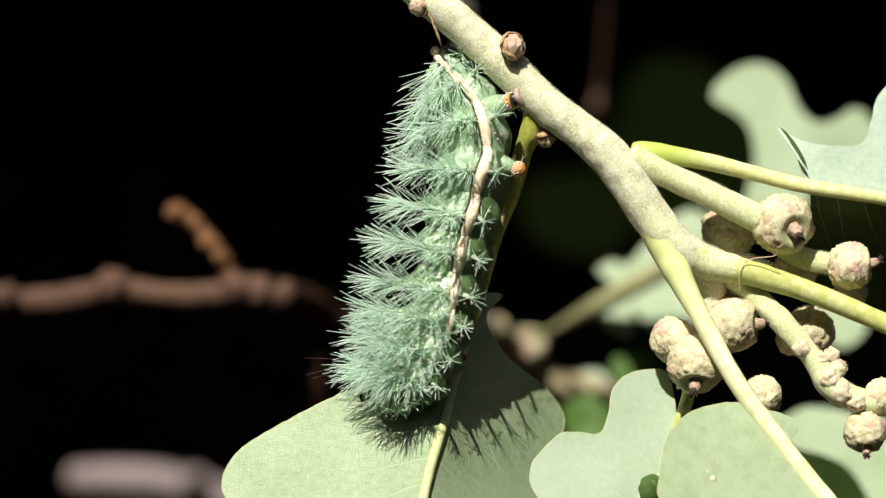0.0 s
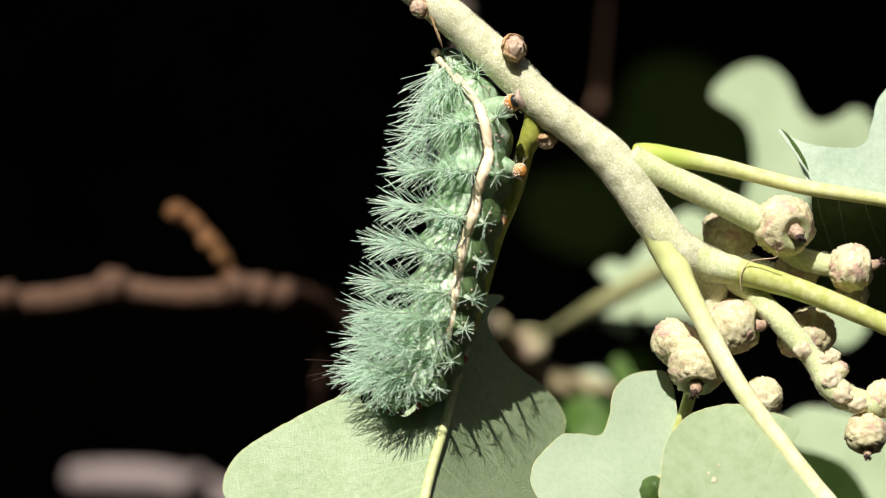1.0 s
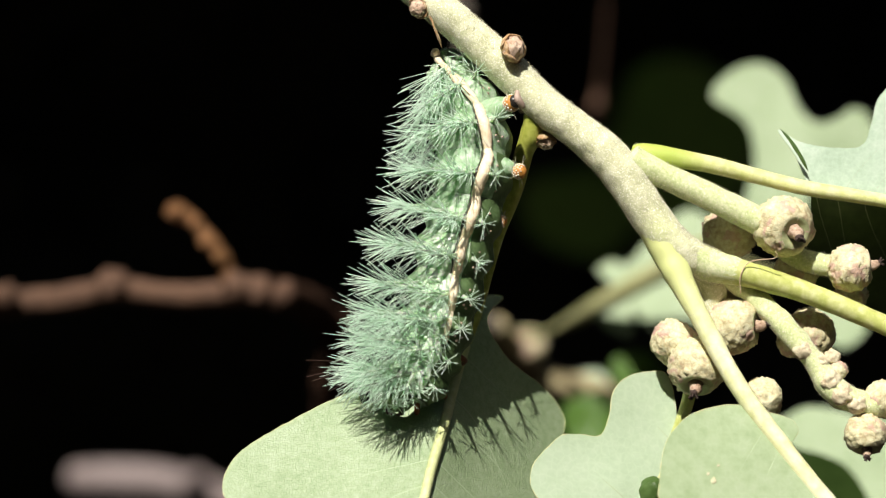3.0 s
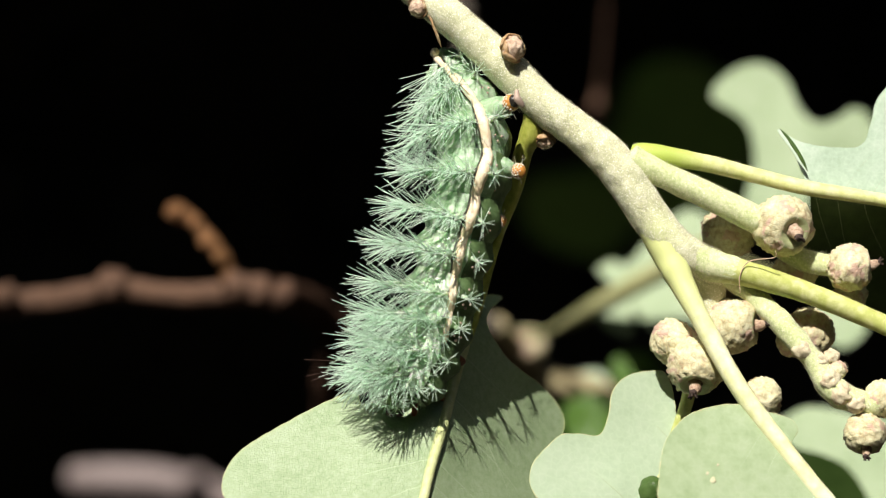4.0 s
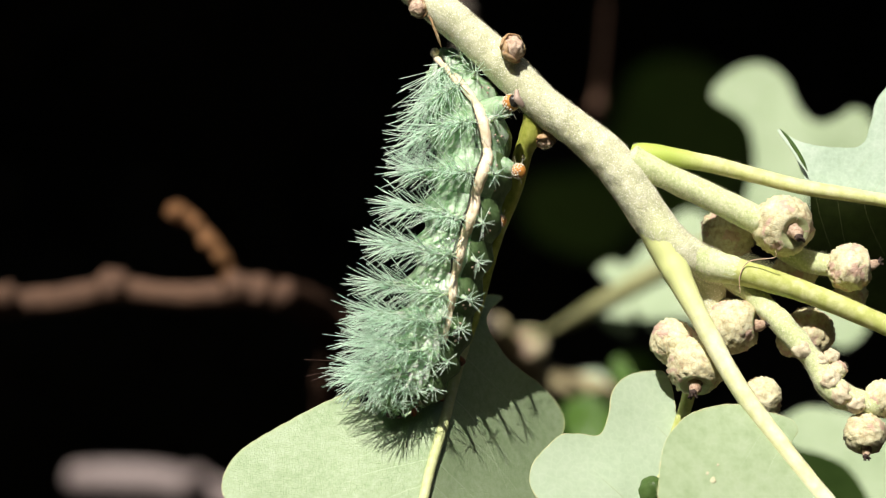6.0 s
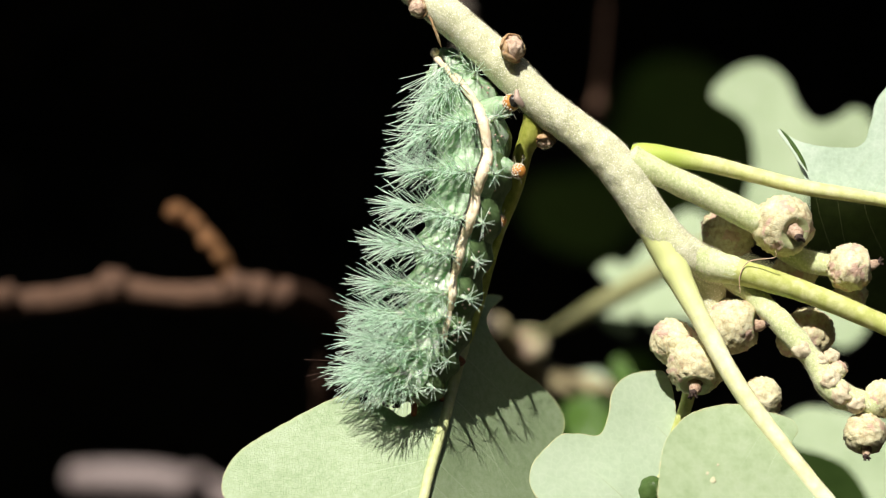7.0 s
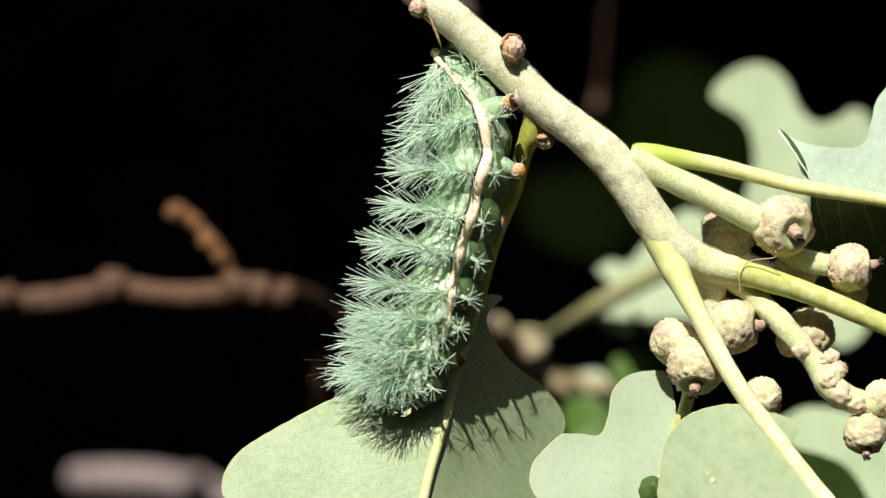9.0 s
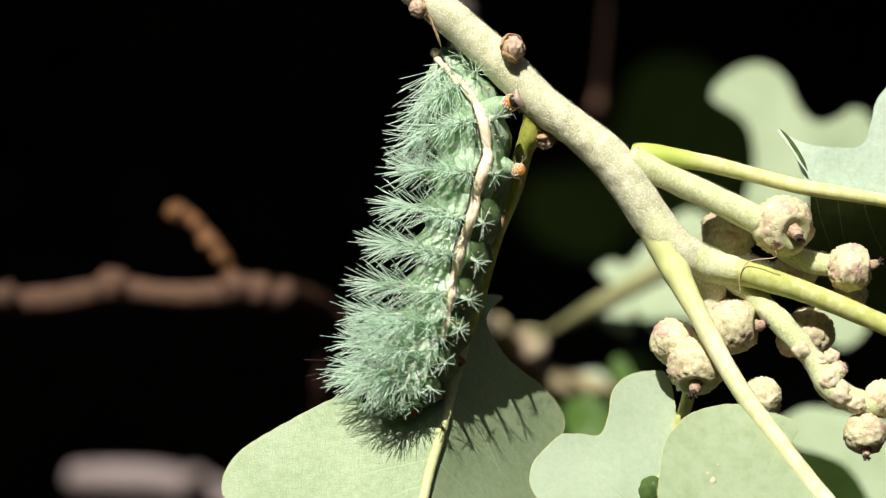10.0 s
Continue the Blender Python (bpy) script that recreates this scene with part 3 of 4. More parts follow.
for c, r in (((69.7, -4.2, -25.3), 2.1), ((67.9, -3.8, -22.9), 2.0), ((63.2, -2.4, -17.6), 1.9), ((66.4, -2.6, -19.8), 1.5), ((68.5, -2.0, -19.0), 1.4), ((72.3, -4.6, -27.2), 1.7)):
    part("scar", Geo().ball(c, r, (0.3, -0.8, 0.3), 0.85, 22, 16, lambda th, d: 1 + 0.28 * noise.noise(d * 2.4 + Vector(c)) + 0.12 * noise.noise(d * 6 + Vector(c))), SCAR, shoot, "lumpy pinkish acorn scar")
acorn(shoot, (69.3, -2.0, -21.3), 1.8, (0.6, -0.3, 0.5), nub=False)
acorn(shoot, (51.9, 10.0, 3.0), 5.0, (-0.2, 0.3, -0.8), nub=False)
acorn(shoot, (63.8, 9.0, -4.2), 4.0, (0.2, 0.2, -0.8), nub=False)
acorn(shoot, (73.5, 8.0, -8.3), 3.2, (0.4, -0.2, -0.6), nub=False)
acorn(shoot, (52.8, 9.0, -8.1), 3.2, (0.4, 0.3, 0.6), nub=False)


def bud(c, r, way, label=""):
    """A burst bud: a ring of thin curved scales round a pale felted heart."""
    c, way = Vector(c), Vector(way).normalized()
    q = way.to_track_quat("Z", "Y")
    heart = Geo().ball(c - way * r * 0.1, r * 0.95, way, 0.9, 28, 18, lambda th, d: 1 + 0.22 * noise.noise(d * 3 + c) + 0.1 * noise.noise(d * 8 + c))
    ob = part("bud", heart, BUD_HEART, shoot, label)
    for k in range(6):
        g = Geo()
        a0, reach = k * 1.05 + 0.3 * noise.noise(c + Vector((k, 0, 0))), radians(74 + 30 * noise.noise(c * 2 + Vector((0, k, 0))))
        n = 8
        for skinside in (1.0, 0.9):
            for i in range(n + 1):
                th = math.pi - (math.pi - reach) * i / n
                for j in range(n + 1):
                    v = 2 * j / n - 1
                    tt = th + 0.35 * v * v * i / n
                    aa = a0 + v * 0.8
                    rr = r * skinside * (1.02 + 0.05 * (k % 3) + 0.10 * noise.noise(c + Vector((tt * 3, aa * 3, k))) + 0.08 * (i / n) ** 3)
                    g.v.append(c + q @ Vector((math.sin(tt) * math.cos(aa), math.sin(tt) * math.sin(aa), math.cos(tt) * 0.9)) * rr)
        m, w = (n + 1) * (n + 1), n + 1
        for i in range(n):
            for j in range(n):
                a = i * w + j
                g.face((a, a + w, a + w + 1, a + 1))
                g.face((m + a, m + a + 1, m + a + w + 1, m + a + w))
        rim = [j for j in range(n)] + [i * w + n for i in range(n)] + [n * w + j for j in range(n, 0, -1)] + [i * w for i in range(n, 0, -1)]
        for e, a in enumerate(rim):
            b = rim[(e + 1) % len(rim)]
            g.face((a, b, m + b, m + a))
        part("scale", g, BUD, ob)
    fuzz = Geo()
    for _ in range(34):
        d = (way * 0.9 + any_way()).normalized()
        fuzz.needle(c + d * r * 0.95, d + any_way() * 0.7, r * rand(0.08, 0.24), 0.022)
    part("bud_fuzz", fuzz, DOWN, ob)
    return ob


bud((12.3, -4.2, 35.2), 2.25, (0.7, -0.62, 0.25))
bud((18.2, 1.5, 19.2), 1.7, (0.1, -0.5, -0.8))
bud((-4.4, -2.0, 42.5), 1.7, (-0.5, -0.6, -0.3))
part("bark_fibre", Geo().tube([(-2.7, -2.0, 42.3), (-1.8, -2.4, 39.5), (-1.0, -2.0, 37.5), (-0.3, -1.0, 35.6)], [0.4, 0.2, 0.25, 0.1], 10, 5, 0.5, 0.6), BUD, shoot, "torn brown bark fibre")
bud((70.6, 0, -20.9), 1.1, (0.6, -0.4, 0.6))
part("thread", Geo().tube([(52.4, -1.6, -7.8), (52.2, -2.5, -4.8), (53.8, -2.6, -2.2), (58.1, -4.0, -1.5), (58.1, -4.6, -0.4)], 0.09, 6, 6, 0.3, 1), BUD_HEART, shoot, "dry hair-thin thread")

# leaf on which the caterpillar feeds, gnawed back to the midrib on one side
leaf(shoot, [(3.9, -16.2), (6.4, -12.5), (7.6, -9.0), (11.1, -9.1), (8.2, -12.0), (8.7, -15.5), (12.6, -20.8), (18.1, -25.3), (21.4, -29.1), (22.6, -32.4), (21.2, -36.8),
             (19.3, -40.7), (20.0, -44.8), (21.0, -49.0), (17.0, -53.3), (9.6, -56.7), (-2.3, -56.9), (-13.6, -53.6), (-21.4, -47.7), (-33.0, -45.5), (-37.3, -42.4),
             (-37.6, -38.8), (-34.8, -34.8), (-28.1, -30.8), (-21.3, -27.3), (-15.6, -25.2), (-14.4, -27.2), (-12.2, -27.1), (-9.6, -28.0), (-6.9, -29.5),
             (-4.6, -28.0), (-0.9, -25.4), (0.8, -21.6)],
     [(3.9, -17.2), (2.1, -23.1), (0.1, -30.7), (-1.9, -37.1), (-3.3, -42.7), (-4.7, -49.5), (-5.3, -54.6)],
     (5.6, 0.0, 0.75), fold=(1.25, -0.02), veins=7, slant=0.5, rib_r=(1.0, 0.85), rib_mat=RIB, label="large pale leaf with a gnawed edge", vein_r=0.15, margin=MARGIN)

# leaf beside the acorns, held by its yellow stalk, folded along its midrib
# its lower half is LEAF_DARK: the shade there is put into the colour
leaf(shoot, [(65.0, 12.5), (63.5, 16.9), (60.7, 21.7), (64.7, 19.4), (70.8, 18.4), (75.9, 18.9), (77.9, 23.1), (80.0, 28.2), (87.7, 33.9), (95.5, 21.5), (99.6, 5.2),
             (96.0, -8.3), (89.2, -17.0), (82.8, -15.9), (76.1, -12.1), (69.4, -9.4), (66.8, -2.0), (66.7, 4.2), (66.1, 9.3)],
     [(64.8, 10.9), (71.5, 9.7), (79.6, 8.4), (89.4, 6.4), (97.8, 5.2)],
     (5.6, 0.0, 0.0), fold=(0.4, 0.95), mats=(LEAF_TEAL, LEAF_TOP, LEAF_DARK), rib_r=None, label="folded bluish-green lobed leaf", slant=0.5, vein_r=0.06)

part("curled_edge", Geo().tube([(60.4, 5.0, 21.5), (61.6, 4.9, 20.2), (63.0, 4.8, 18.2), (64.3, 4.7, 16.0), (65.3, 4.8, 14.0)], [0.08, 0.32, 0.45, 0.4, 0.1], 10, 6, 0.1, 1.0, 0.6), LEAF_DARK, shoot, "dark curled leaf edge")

# rounded leaf under the acorns
rounded = leaf(shoot, [(36.8, -42.6), (36.5, -39.0), (37.0, -35.3), (38.4, -31.9), (41.7, -28.8), (46.5, -27.2), (50.9, -26.9), (53.9, -27.7), (57.6, -28.6), (60.6, -29.8), (61.4, -31.6), (59.9, -33.6), (60.4, -35.0), (63.7, -39.7), (67.4, -44.9), (59.1, -47.4), (44.2, -46.9)],
     [(54.5, -28.4), (58.3, -33.8), (66.5, -44.2), (75.0, -53.2)], (-9, 0.28, 0.45), fold=(0.03, 0.02), mats=(LEAF_ROUND, LEAF_TOP), veins=4, slant=0.3, rib_r=(0.5, 0.4), label="rounded pale leaf below the acorns", vein_r=0.07, margin=MARGIN)
for (x, z), r in (((45.8, -39.2), 0.6), ((44.9, -38.1), 0.3), ((46.8, -36.8), 0.25)):
    y = DEPTH[rounded.name](Vector((x, z)))
    part("blemish", Geo().ball((x, y - 0.15, z), r, (0.1, -1, 0.5), 0.12, 14, 8, lambda th, d: 1 + 0.4 * noise.noise(d * 2 + Vector((x, 0, z)))), BLEMISH, rounded, "tan blemish")
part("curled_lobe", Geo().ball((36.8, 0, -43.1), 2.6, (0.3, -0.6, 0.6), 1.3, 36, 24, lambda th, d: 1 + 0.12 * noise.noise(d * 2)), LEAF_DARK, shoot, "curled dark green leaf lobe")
part("petiole", Geo().tube([(44.5, 4.0, -23.1), (43.5, 4.0, -27.7), (41.6, 5.0, -33.3)], [1.3, 1.2, 1.0], 10, 5), PETIOLE, shoot)

# ---- a second shoot behind, out of focus ----
behind = thing("oak_twig_behind", "second oak twig with pale leaves and a small acorn", "twig")
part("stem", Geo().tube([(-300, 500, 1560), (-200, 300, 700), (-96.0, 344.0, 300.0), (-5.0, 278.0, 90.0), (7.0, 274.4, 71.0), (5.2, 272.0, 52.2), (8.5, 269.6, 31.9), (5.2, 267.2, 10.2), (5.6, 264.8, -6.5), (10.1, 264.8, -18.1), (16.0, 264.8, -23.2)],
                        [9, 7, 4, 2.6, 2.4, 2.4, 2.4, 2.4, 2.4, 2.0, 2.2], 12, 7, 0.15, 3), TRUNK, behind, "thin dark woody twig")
part("fruit_stalk", Geo().tube([(15.6, 264.8, -22.3), (24.2, 286.4, -33.2), (33.0, 290.0, -40.3), (42.5, 290.0, -43.0), (52.0, 290.0, -44.6)], [3.1, 4.1, 3.6, 4.1, 3.1], 12, 7, 0.25, 4), BARK_PALE, behind)
acorn(behind, (25.9, 281.6, -29.2), 5.4, (0.2, -0.8, 0.4), nub=False)
part("petiole", Geo().tube([(16.0, 264.8, -23.2), (29.9, 278.0, -25.0), (39.0, 260.0, -19.9), (44.9, 250.4, -16.1), (52.4, 243.2, -11.4), (64.6, 236.0, -4.3), (74.3, 224.0, 1.7)], [0.6, 0.7, 2.0, 2.9, 3.0, 3.1, 2.8], 12, 7, 0.05, 3), PETIOLE_DULL, behind)
leaf(behind, [(45.4, -6.1), (49.8, -3.5), (54.0, -4.4), (60.1, 1.8), (72.8, 11.6), (84.2, 1.8), (84.2, -16.2), (71.2, -25.9), (60.0, -22.8), (55.2, -17.0), (54.6, -24.6), (49.0, -23.9), (45.4, -19.7), (50.6, -14.8), (49.0, -9.7)],
     [(47.2, -13.9), (58.6, -9.7), (71.3, -4.0), (82.6, 0.1)], (260, -0.18, 0.5), wave=2, veins=0, rib_r=None, grid=3, label="pale lobed leaf out of focus")
leaf(behind, [(76.9, 43.7), (82.8, 50.9), (90.6, 53.4), (97.9, 49.4), (101.9, 40.0), (106.7, 35.9), (112.2, 37.1), (117.0, 40.0), (121.8, 37.6), (123.4, 27.2), (110.6, 20.9),
              (104.3, 16.1), (101.9, 10.4), (93.1, 6.5), (85.0, 11.3), (88.4, 24.0), (86.5, 35.9)],
     [(91.6, 6.5), (90.8, 19.2), (89.2, 35.2), (87.6, 51.0)], (236, 0, 0.3), wave=1.5, veins=0, rib_r=None, grid=3, label="pale lobed leaf out of focus")
leaf(behind, [(125.8, 102.4), (138.5, 127.9), (168.3, 134.3), (198.0, 123.7), (227.8, 93.9), (232.0, 59.9), (202.3, 21.7), (142.8, 17.4), (91.8, 4.7), (66.3, 13.2), (74.8, 47.2), (117.3, 68.4)],
     [(91.8, 17.4), (142.8, 51.4), (215.0, 102.4)], (1300, 0, -0.9), wave=8, veins=0, rib_r=None, grid=20, mats=(LEAF_DEEP, LEAF_TOP), thick=0.6, label="dark green leaf in deep shade")
leaf(shoot, [(15.2, -38.7), (20.0, -33.2), (23.5, -32.6), (27.7, -33.0), (29.5, -29.5), (30.3, -25.5), (32.8, -22.9), (37.0, -22.0), (40.3, -22.7), (41.8, -28.3), (41.6, -35.4), (40.1, -41.4),
              (41.0, -52.4), (29.6, -55.9), (17.4, -44.5)],
     [(43.9, -32.5), (39.1, -39.4), (33.8, -46.1), (29.6, -53.9)], (6.0, 0.36, 0.35), fold=(0.0, 0.0), wave=1.0, veins=2, rib_r=(0.4, 0.3), grid=2.2, mats=(LEAF_MID, LEAF_TOP), slant=-0.3, vein_r=0.16, label="pale lobed leaf with bright rim", margin=MARGIN)
leaf(behind, [(35.8, -48.1), (41.6, -43.9), (49.3, -42.2), (55.2, -49.0), (48.5, -59.2), (39.1, -58.3)],
     [(49.3, -43.9), (44.3, -50.6), (38.3, -57.5)], (278, 0, 0.3), wave=3, veins=0, rib_r=None, grid=3, mats=(LEAF_FRESH, LEAF_TOP), label="bright green leaf out of focus")
leaf(behind, [(37.3, -43.3), (40.4, -38.9), (47.6, -37.4), (51.8, -43.1), (48.0, -48.6), (40.8, -49.9)],
     [(37.7, -44.8), (44.3, -43.3), (50.3, -41.3)], (291.2, 0, 0.3), wave=2, veins=0, rib_r=None, grid=3, mats=(LEAF_MID, LEAF_TOP), label="pale leaf scrap out of focus")
leaf(behind, [(50.6, -36.6), (54.8, -31.4), (62.6, -32.3), (67.7, -42.6), (55.8, -42.6)],
     [(52.3, -35.8), (57.5, -37.4), (64.3, -40.9)], (284, 0, 0.3), wave=3, veins=0, rib_r=None, grid=3, mats=(LEAF_FRESH, LEAF_TOP), label="bright green leaf out of focus")
leaf(behind, [(83.9, -45.6), (88.1, -42.0), (93.9, -40.2), (105.3, -42.0), (116.7, -45.6), (125.3, -65.7), (112.5, -69.9), (106.0, -62.8), (101.0, -55.6), (93.9, -51.4), (85.9, -50.6)],
     [(86.7, -46.3), (99.6, -48.5), (116.7, -55.6)], (172, 0, 0.4), wave=1.5, veins=0, rib_r=None, grid=3, label="pale broad leaf out of focus")
# dark leaf added in place of the shadow across the pale broad leaf
leaf(behind, [(75.0, -43.0), (80.0, -45.0), (85.5, -46.4), (91.3, -49.3), (95.5, -54.5), (97.0, -60.0), (88.0, -66.0), (74.0, -64.0), (70.0, -52.0)],
     [(76.0, -45.0), (82.0, -52.0), (88.0, -62.0)], (110, 0, -0.45), wave=1, veins=0, rib_r=None, grid=3, mats=(LEAF_DARK, LEAF_TOP), label="dark green leaf standing in for a shadow")
leaf(behind, [(-13.6, -24.1), (-7.0, -20.8), (1.8, -21.9), (5.1, -28.5), (0.7, -35.1), (-9.2, -36.2), (-12.3, -30.7)],
     [(5.1, -21.9), (-2.6, -28.5), (-10.3, -34.0)], (40, 0, 0.6), wave=1, veins=0, rib_r=None, grid=3, label="sunlit pale leaf out of focus")
leaf(behind, [(56.0, 44.0), (78.0, 54.0), (104.0, 52.0), (128.0, 38.0), (136.0, 12.0), (118.0, -6.0), (92.0, -2.0), (70.0, 10.0), (58.0, 24.0)],
     [(62.0, 36.0), (92.0, 26.0), (128.0, 6.0)], (1250, 0, -0.9), wave=8, veins=0, rib_r=None, grid=16, mats=(LEAF_DEEP, LEAF_TOP), thick=0.6, label="dark green leaf in deep shade")

part("petiole", Geo().tube([(72.0, 226.0, 0.6), (80.0, 232.0, 3.0), (92.0, 235.0, 7.0)], [1.4, 1.1, 1.0], 10, 6), PETIOLE_DULL, behind)
part("petiole", Geo().tube([(72.0, 226.0, 0.2), (90.0, 232.0, -6.0), (106.5, 235.0, -14.0)], [1.2, 1.0, 0.8], 10, 6), PETIOLE_DULL, behind)
leaf(behind, [(106.0, -12.0), (112.0, -11.0), (118.0, -13.5), (119.5, -19.0), (117.0, -24.5), (111.5, -27.5), (106.5, -24.0), (105.0, -18.0)],
     [(106.0, -14.0), (111.0, -19.0), (115.0, -24.0)], (236, 0, 0.4), wave=1.5, veins=0, rib_r=None, grid=3, label="pale leaf lobe out of focus")

# ---- the caterpillar ----
crawler = thing("caterpillar", "pale green caterpillar bristling with branched spines, cream side stripe", "caterpillar")
SPINE_LINE = [(0.1, 6.5, 35.3), (2.8, 5.0, 29.3), (5.1, 1.0, 22.8), (5.2, -2.0, 15.9), (4.4, -3.0, 9.1), (2.8, -3.0, 2.4), (1.2, -3.0, -4.1), (-0.4, -3.0, -10.7), (-2.2, -4.0, -16.5), (-4.2, -5.0, -21.1), (-6.2, -6.0, -25.1)]
GIRTH = [2.4, 4.8, 6.0, 6.6, 6.6, 6.5, 6.3, 6.2, 6.1, 5.8, 4.8]
LINE, FAT = smooth_line(SPINE_LINE, GIRTH, 12)
SEG = 10


def spot(s):
    """Centre, girth, way along, back and side (towards the light) at s from 0 (tail) to 1 (neck)."""
    x = max(0.0, min(1.0, s)) * (len(LINE) - 1)
    i = min(int(x), len(LINE) - 2)
    f = x - i
    t = (LINE[min(i + 2, len(LINE) - 1)] - LINE[max(i - 1, 0)]).normalized()
    c = LINE[i] * (1 - f) + LINE[i + 1] * f + t * (s - max(0.0, min(1.0, s))) * 60
    side = Vector((0, -1, 0))
    side = (side - t * side.dot(t)).normalized()
    return c, FAT[i] * (1 - f) + FAT[i + 1] * f, t, t.cross(side), side


def skin(s, a, lift=0.0):
    """A point of the skin: a is the angle from the back (0) over the near side (90) to the belly (180)."""
    c, r, t, back, side = spot(s)
    if back.x > 0:
        back = -back
    d = back * math.cos(a) + side * math.sin(a)
    return c + d * (r + lift), d, t


def tuft(g, p, way, length, needles, r, wide=1.0, reach=5.0, droop=None):
    """A branched spine: a tapering fleshy stalk, set all along with straight needles that lean towards its tip."""
    way = way.normalized()
    sag = droop if droop is not None else way * 0
    stalk = [p - way * 0.8 + (way * (length + 0.8)) * f + sag * (f * f * length) for f in (0, 0.35, 0.7, 1)]
    g.tube(stalk, [0.55, 0.34, 0.2, 0.09], 7, 2, m=1)
    for k in range(needles):
        f = 0.12 + 0.88 * (k + rand(0, 1)) / needles
        u = any_way()
        axis = (way + sag * 2 * f).normalized()
        u = (u - axis * u.dot(axis)).normalized()
        open_by = radians(rand(18, 62) * (1.12 - 0.55 * f)) * wide
        d = axis * math.cos(open_by) + u * math.sin(open_by)
        l = reach * rand(0.8, 1.12) * (1.05 - 0.22 * f)
        g.needle(p + way * (length * f) + sag * (f * f * length), d, l, r * rand(0.9, 1.1), bend=u * rand(-0.05, 0.04) * l)


SIDE_LINE = [(-2.2, -6.0, 38.0), (-1.6, -6.0, 34.8), (-1.1, -6.0, 34.0), (1.3, -8.0, 31.2), (3.5, -9.0, 28.6), (5.8, -10.0, 25.6), (7.1, -10.0, 21.5), (7.6, -10.0, 18.3), (7.7, -10.0, 15.7), (7.1, -10.0, 13.6), (5.8, -10.0, 10.3), (5.4, -10.0, 7.1), (3.8, -10.0, 2.5),
             (2.9, -10.0, -0.6), (2.0, -10.0, -5.1), (1.4, -10.0, -10.1), (0.7, -10.0, -13.7), (0.2, -10.0, -16.5), (-0.6, -10.0, -22.0)]


def relief(i, f, a):
    """Height of the skin over its girth: the swelling of the segment and its knobs."""
    h = -0.4 + 0.9 * (0.5 - 0.5 * math.cos(2 * math.pi * f)) if 0 <= f <= 1 else -0.38 - 4.0 * (-f if f < 0 else f - 1)
    if i == 0 and f < 0:
        h = -1.6
    for b, high, broad in ((8, 0.8, 0.17), (36, 0.8, 0.17), (62, 0.9, 0.17), (86, 0.7, 0.16), (114, 0.6 if i > 3 else 0.9, 0.2)):
        for sg in (1, -1):
            da = (a - radians(b * sg) + math.pi) % (2 * math.pi) - math.pi
            h += (0.35 if i == 0 else 1.1) * high * math.exp(-(da / broad) ** 2 - ((f - 0.5) / 0.25) ** 2)
    return h


def side_line(i, f, lift):
    """Where the pale side line crosses the skin at f of segment i, and the angle there."""
    best = None
    for deg in range(50, 140):
        p = skin((i + f) / SEG, radians(deg), relief(i, f, radians(deg)) + lift)[0]
        for a, b in zip(SIDE_LINE, SIDE_LINE[1:]):
            if b[2] <= p.z <= a[2]:
                x = a[0] + (b[0] - a[0]) * (p.z - a[2]) / (b[2] - a[2])
                if best is None or abs(x - p.x) < best[0]:
                    best = (abs(x - p.x), p, radians(deg))
    return best[1], best[2]


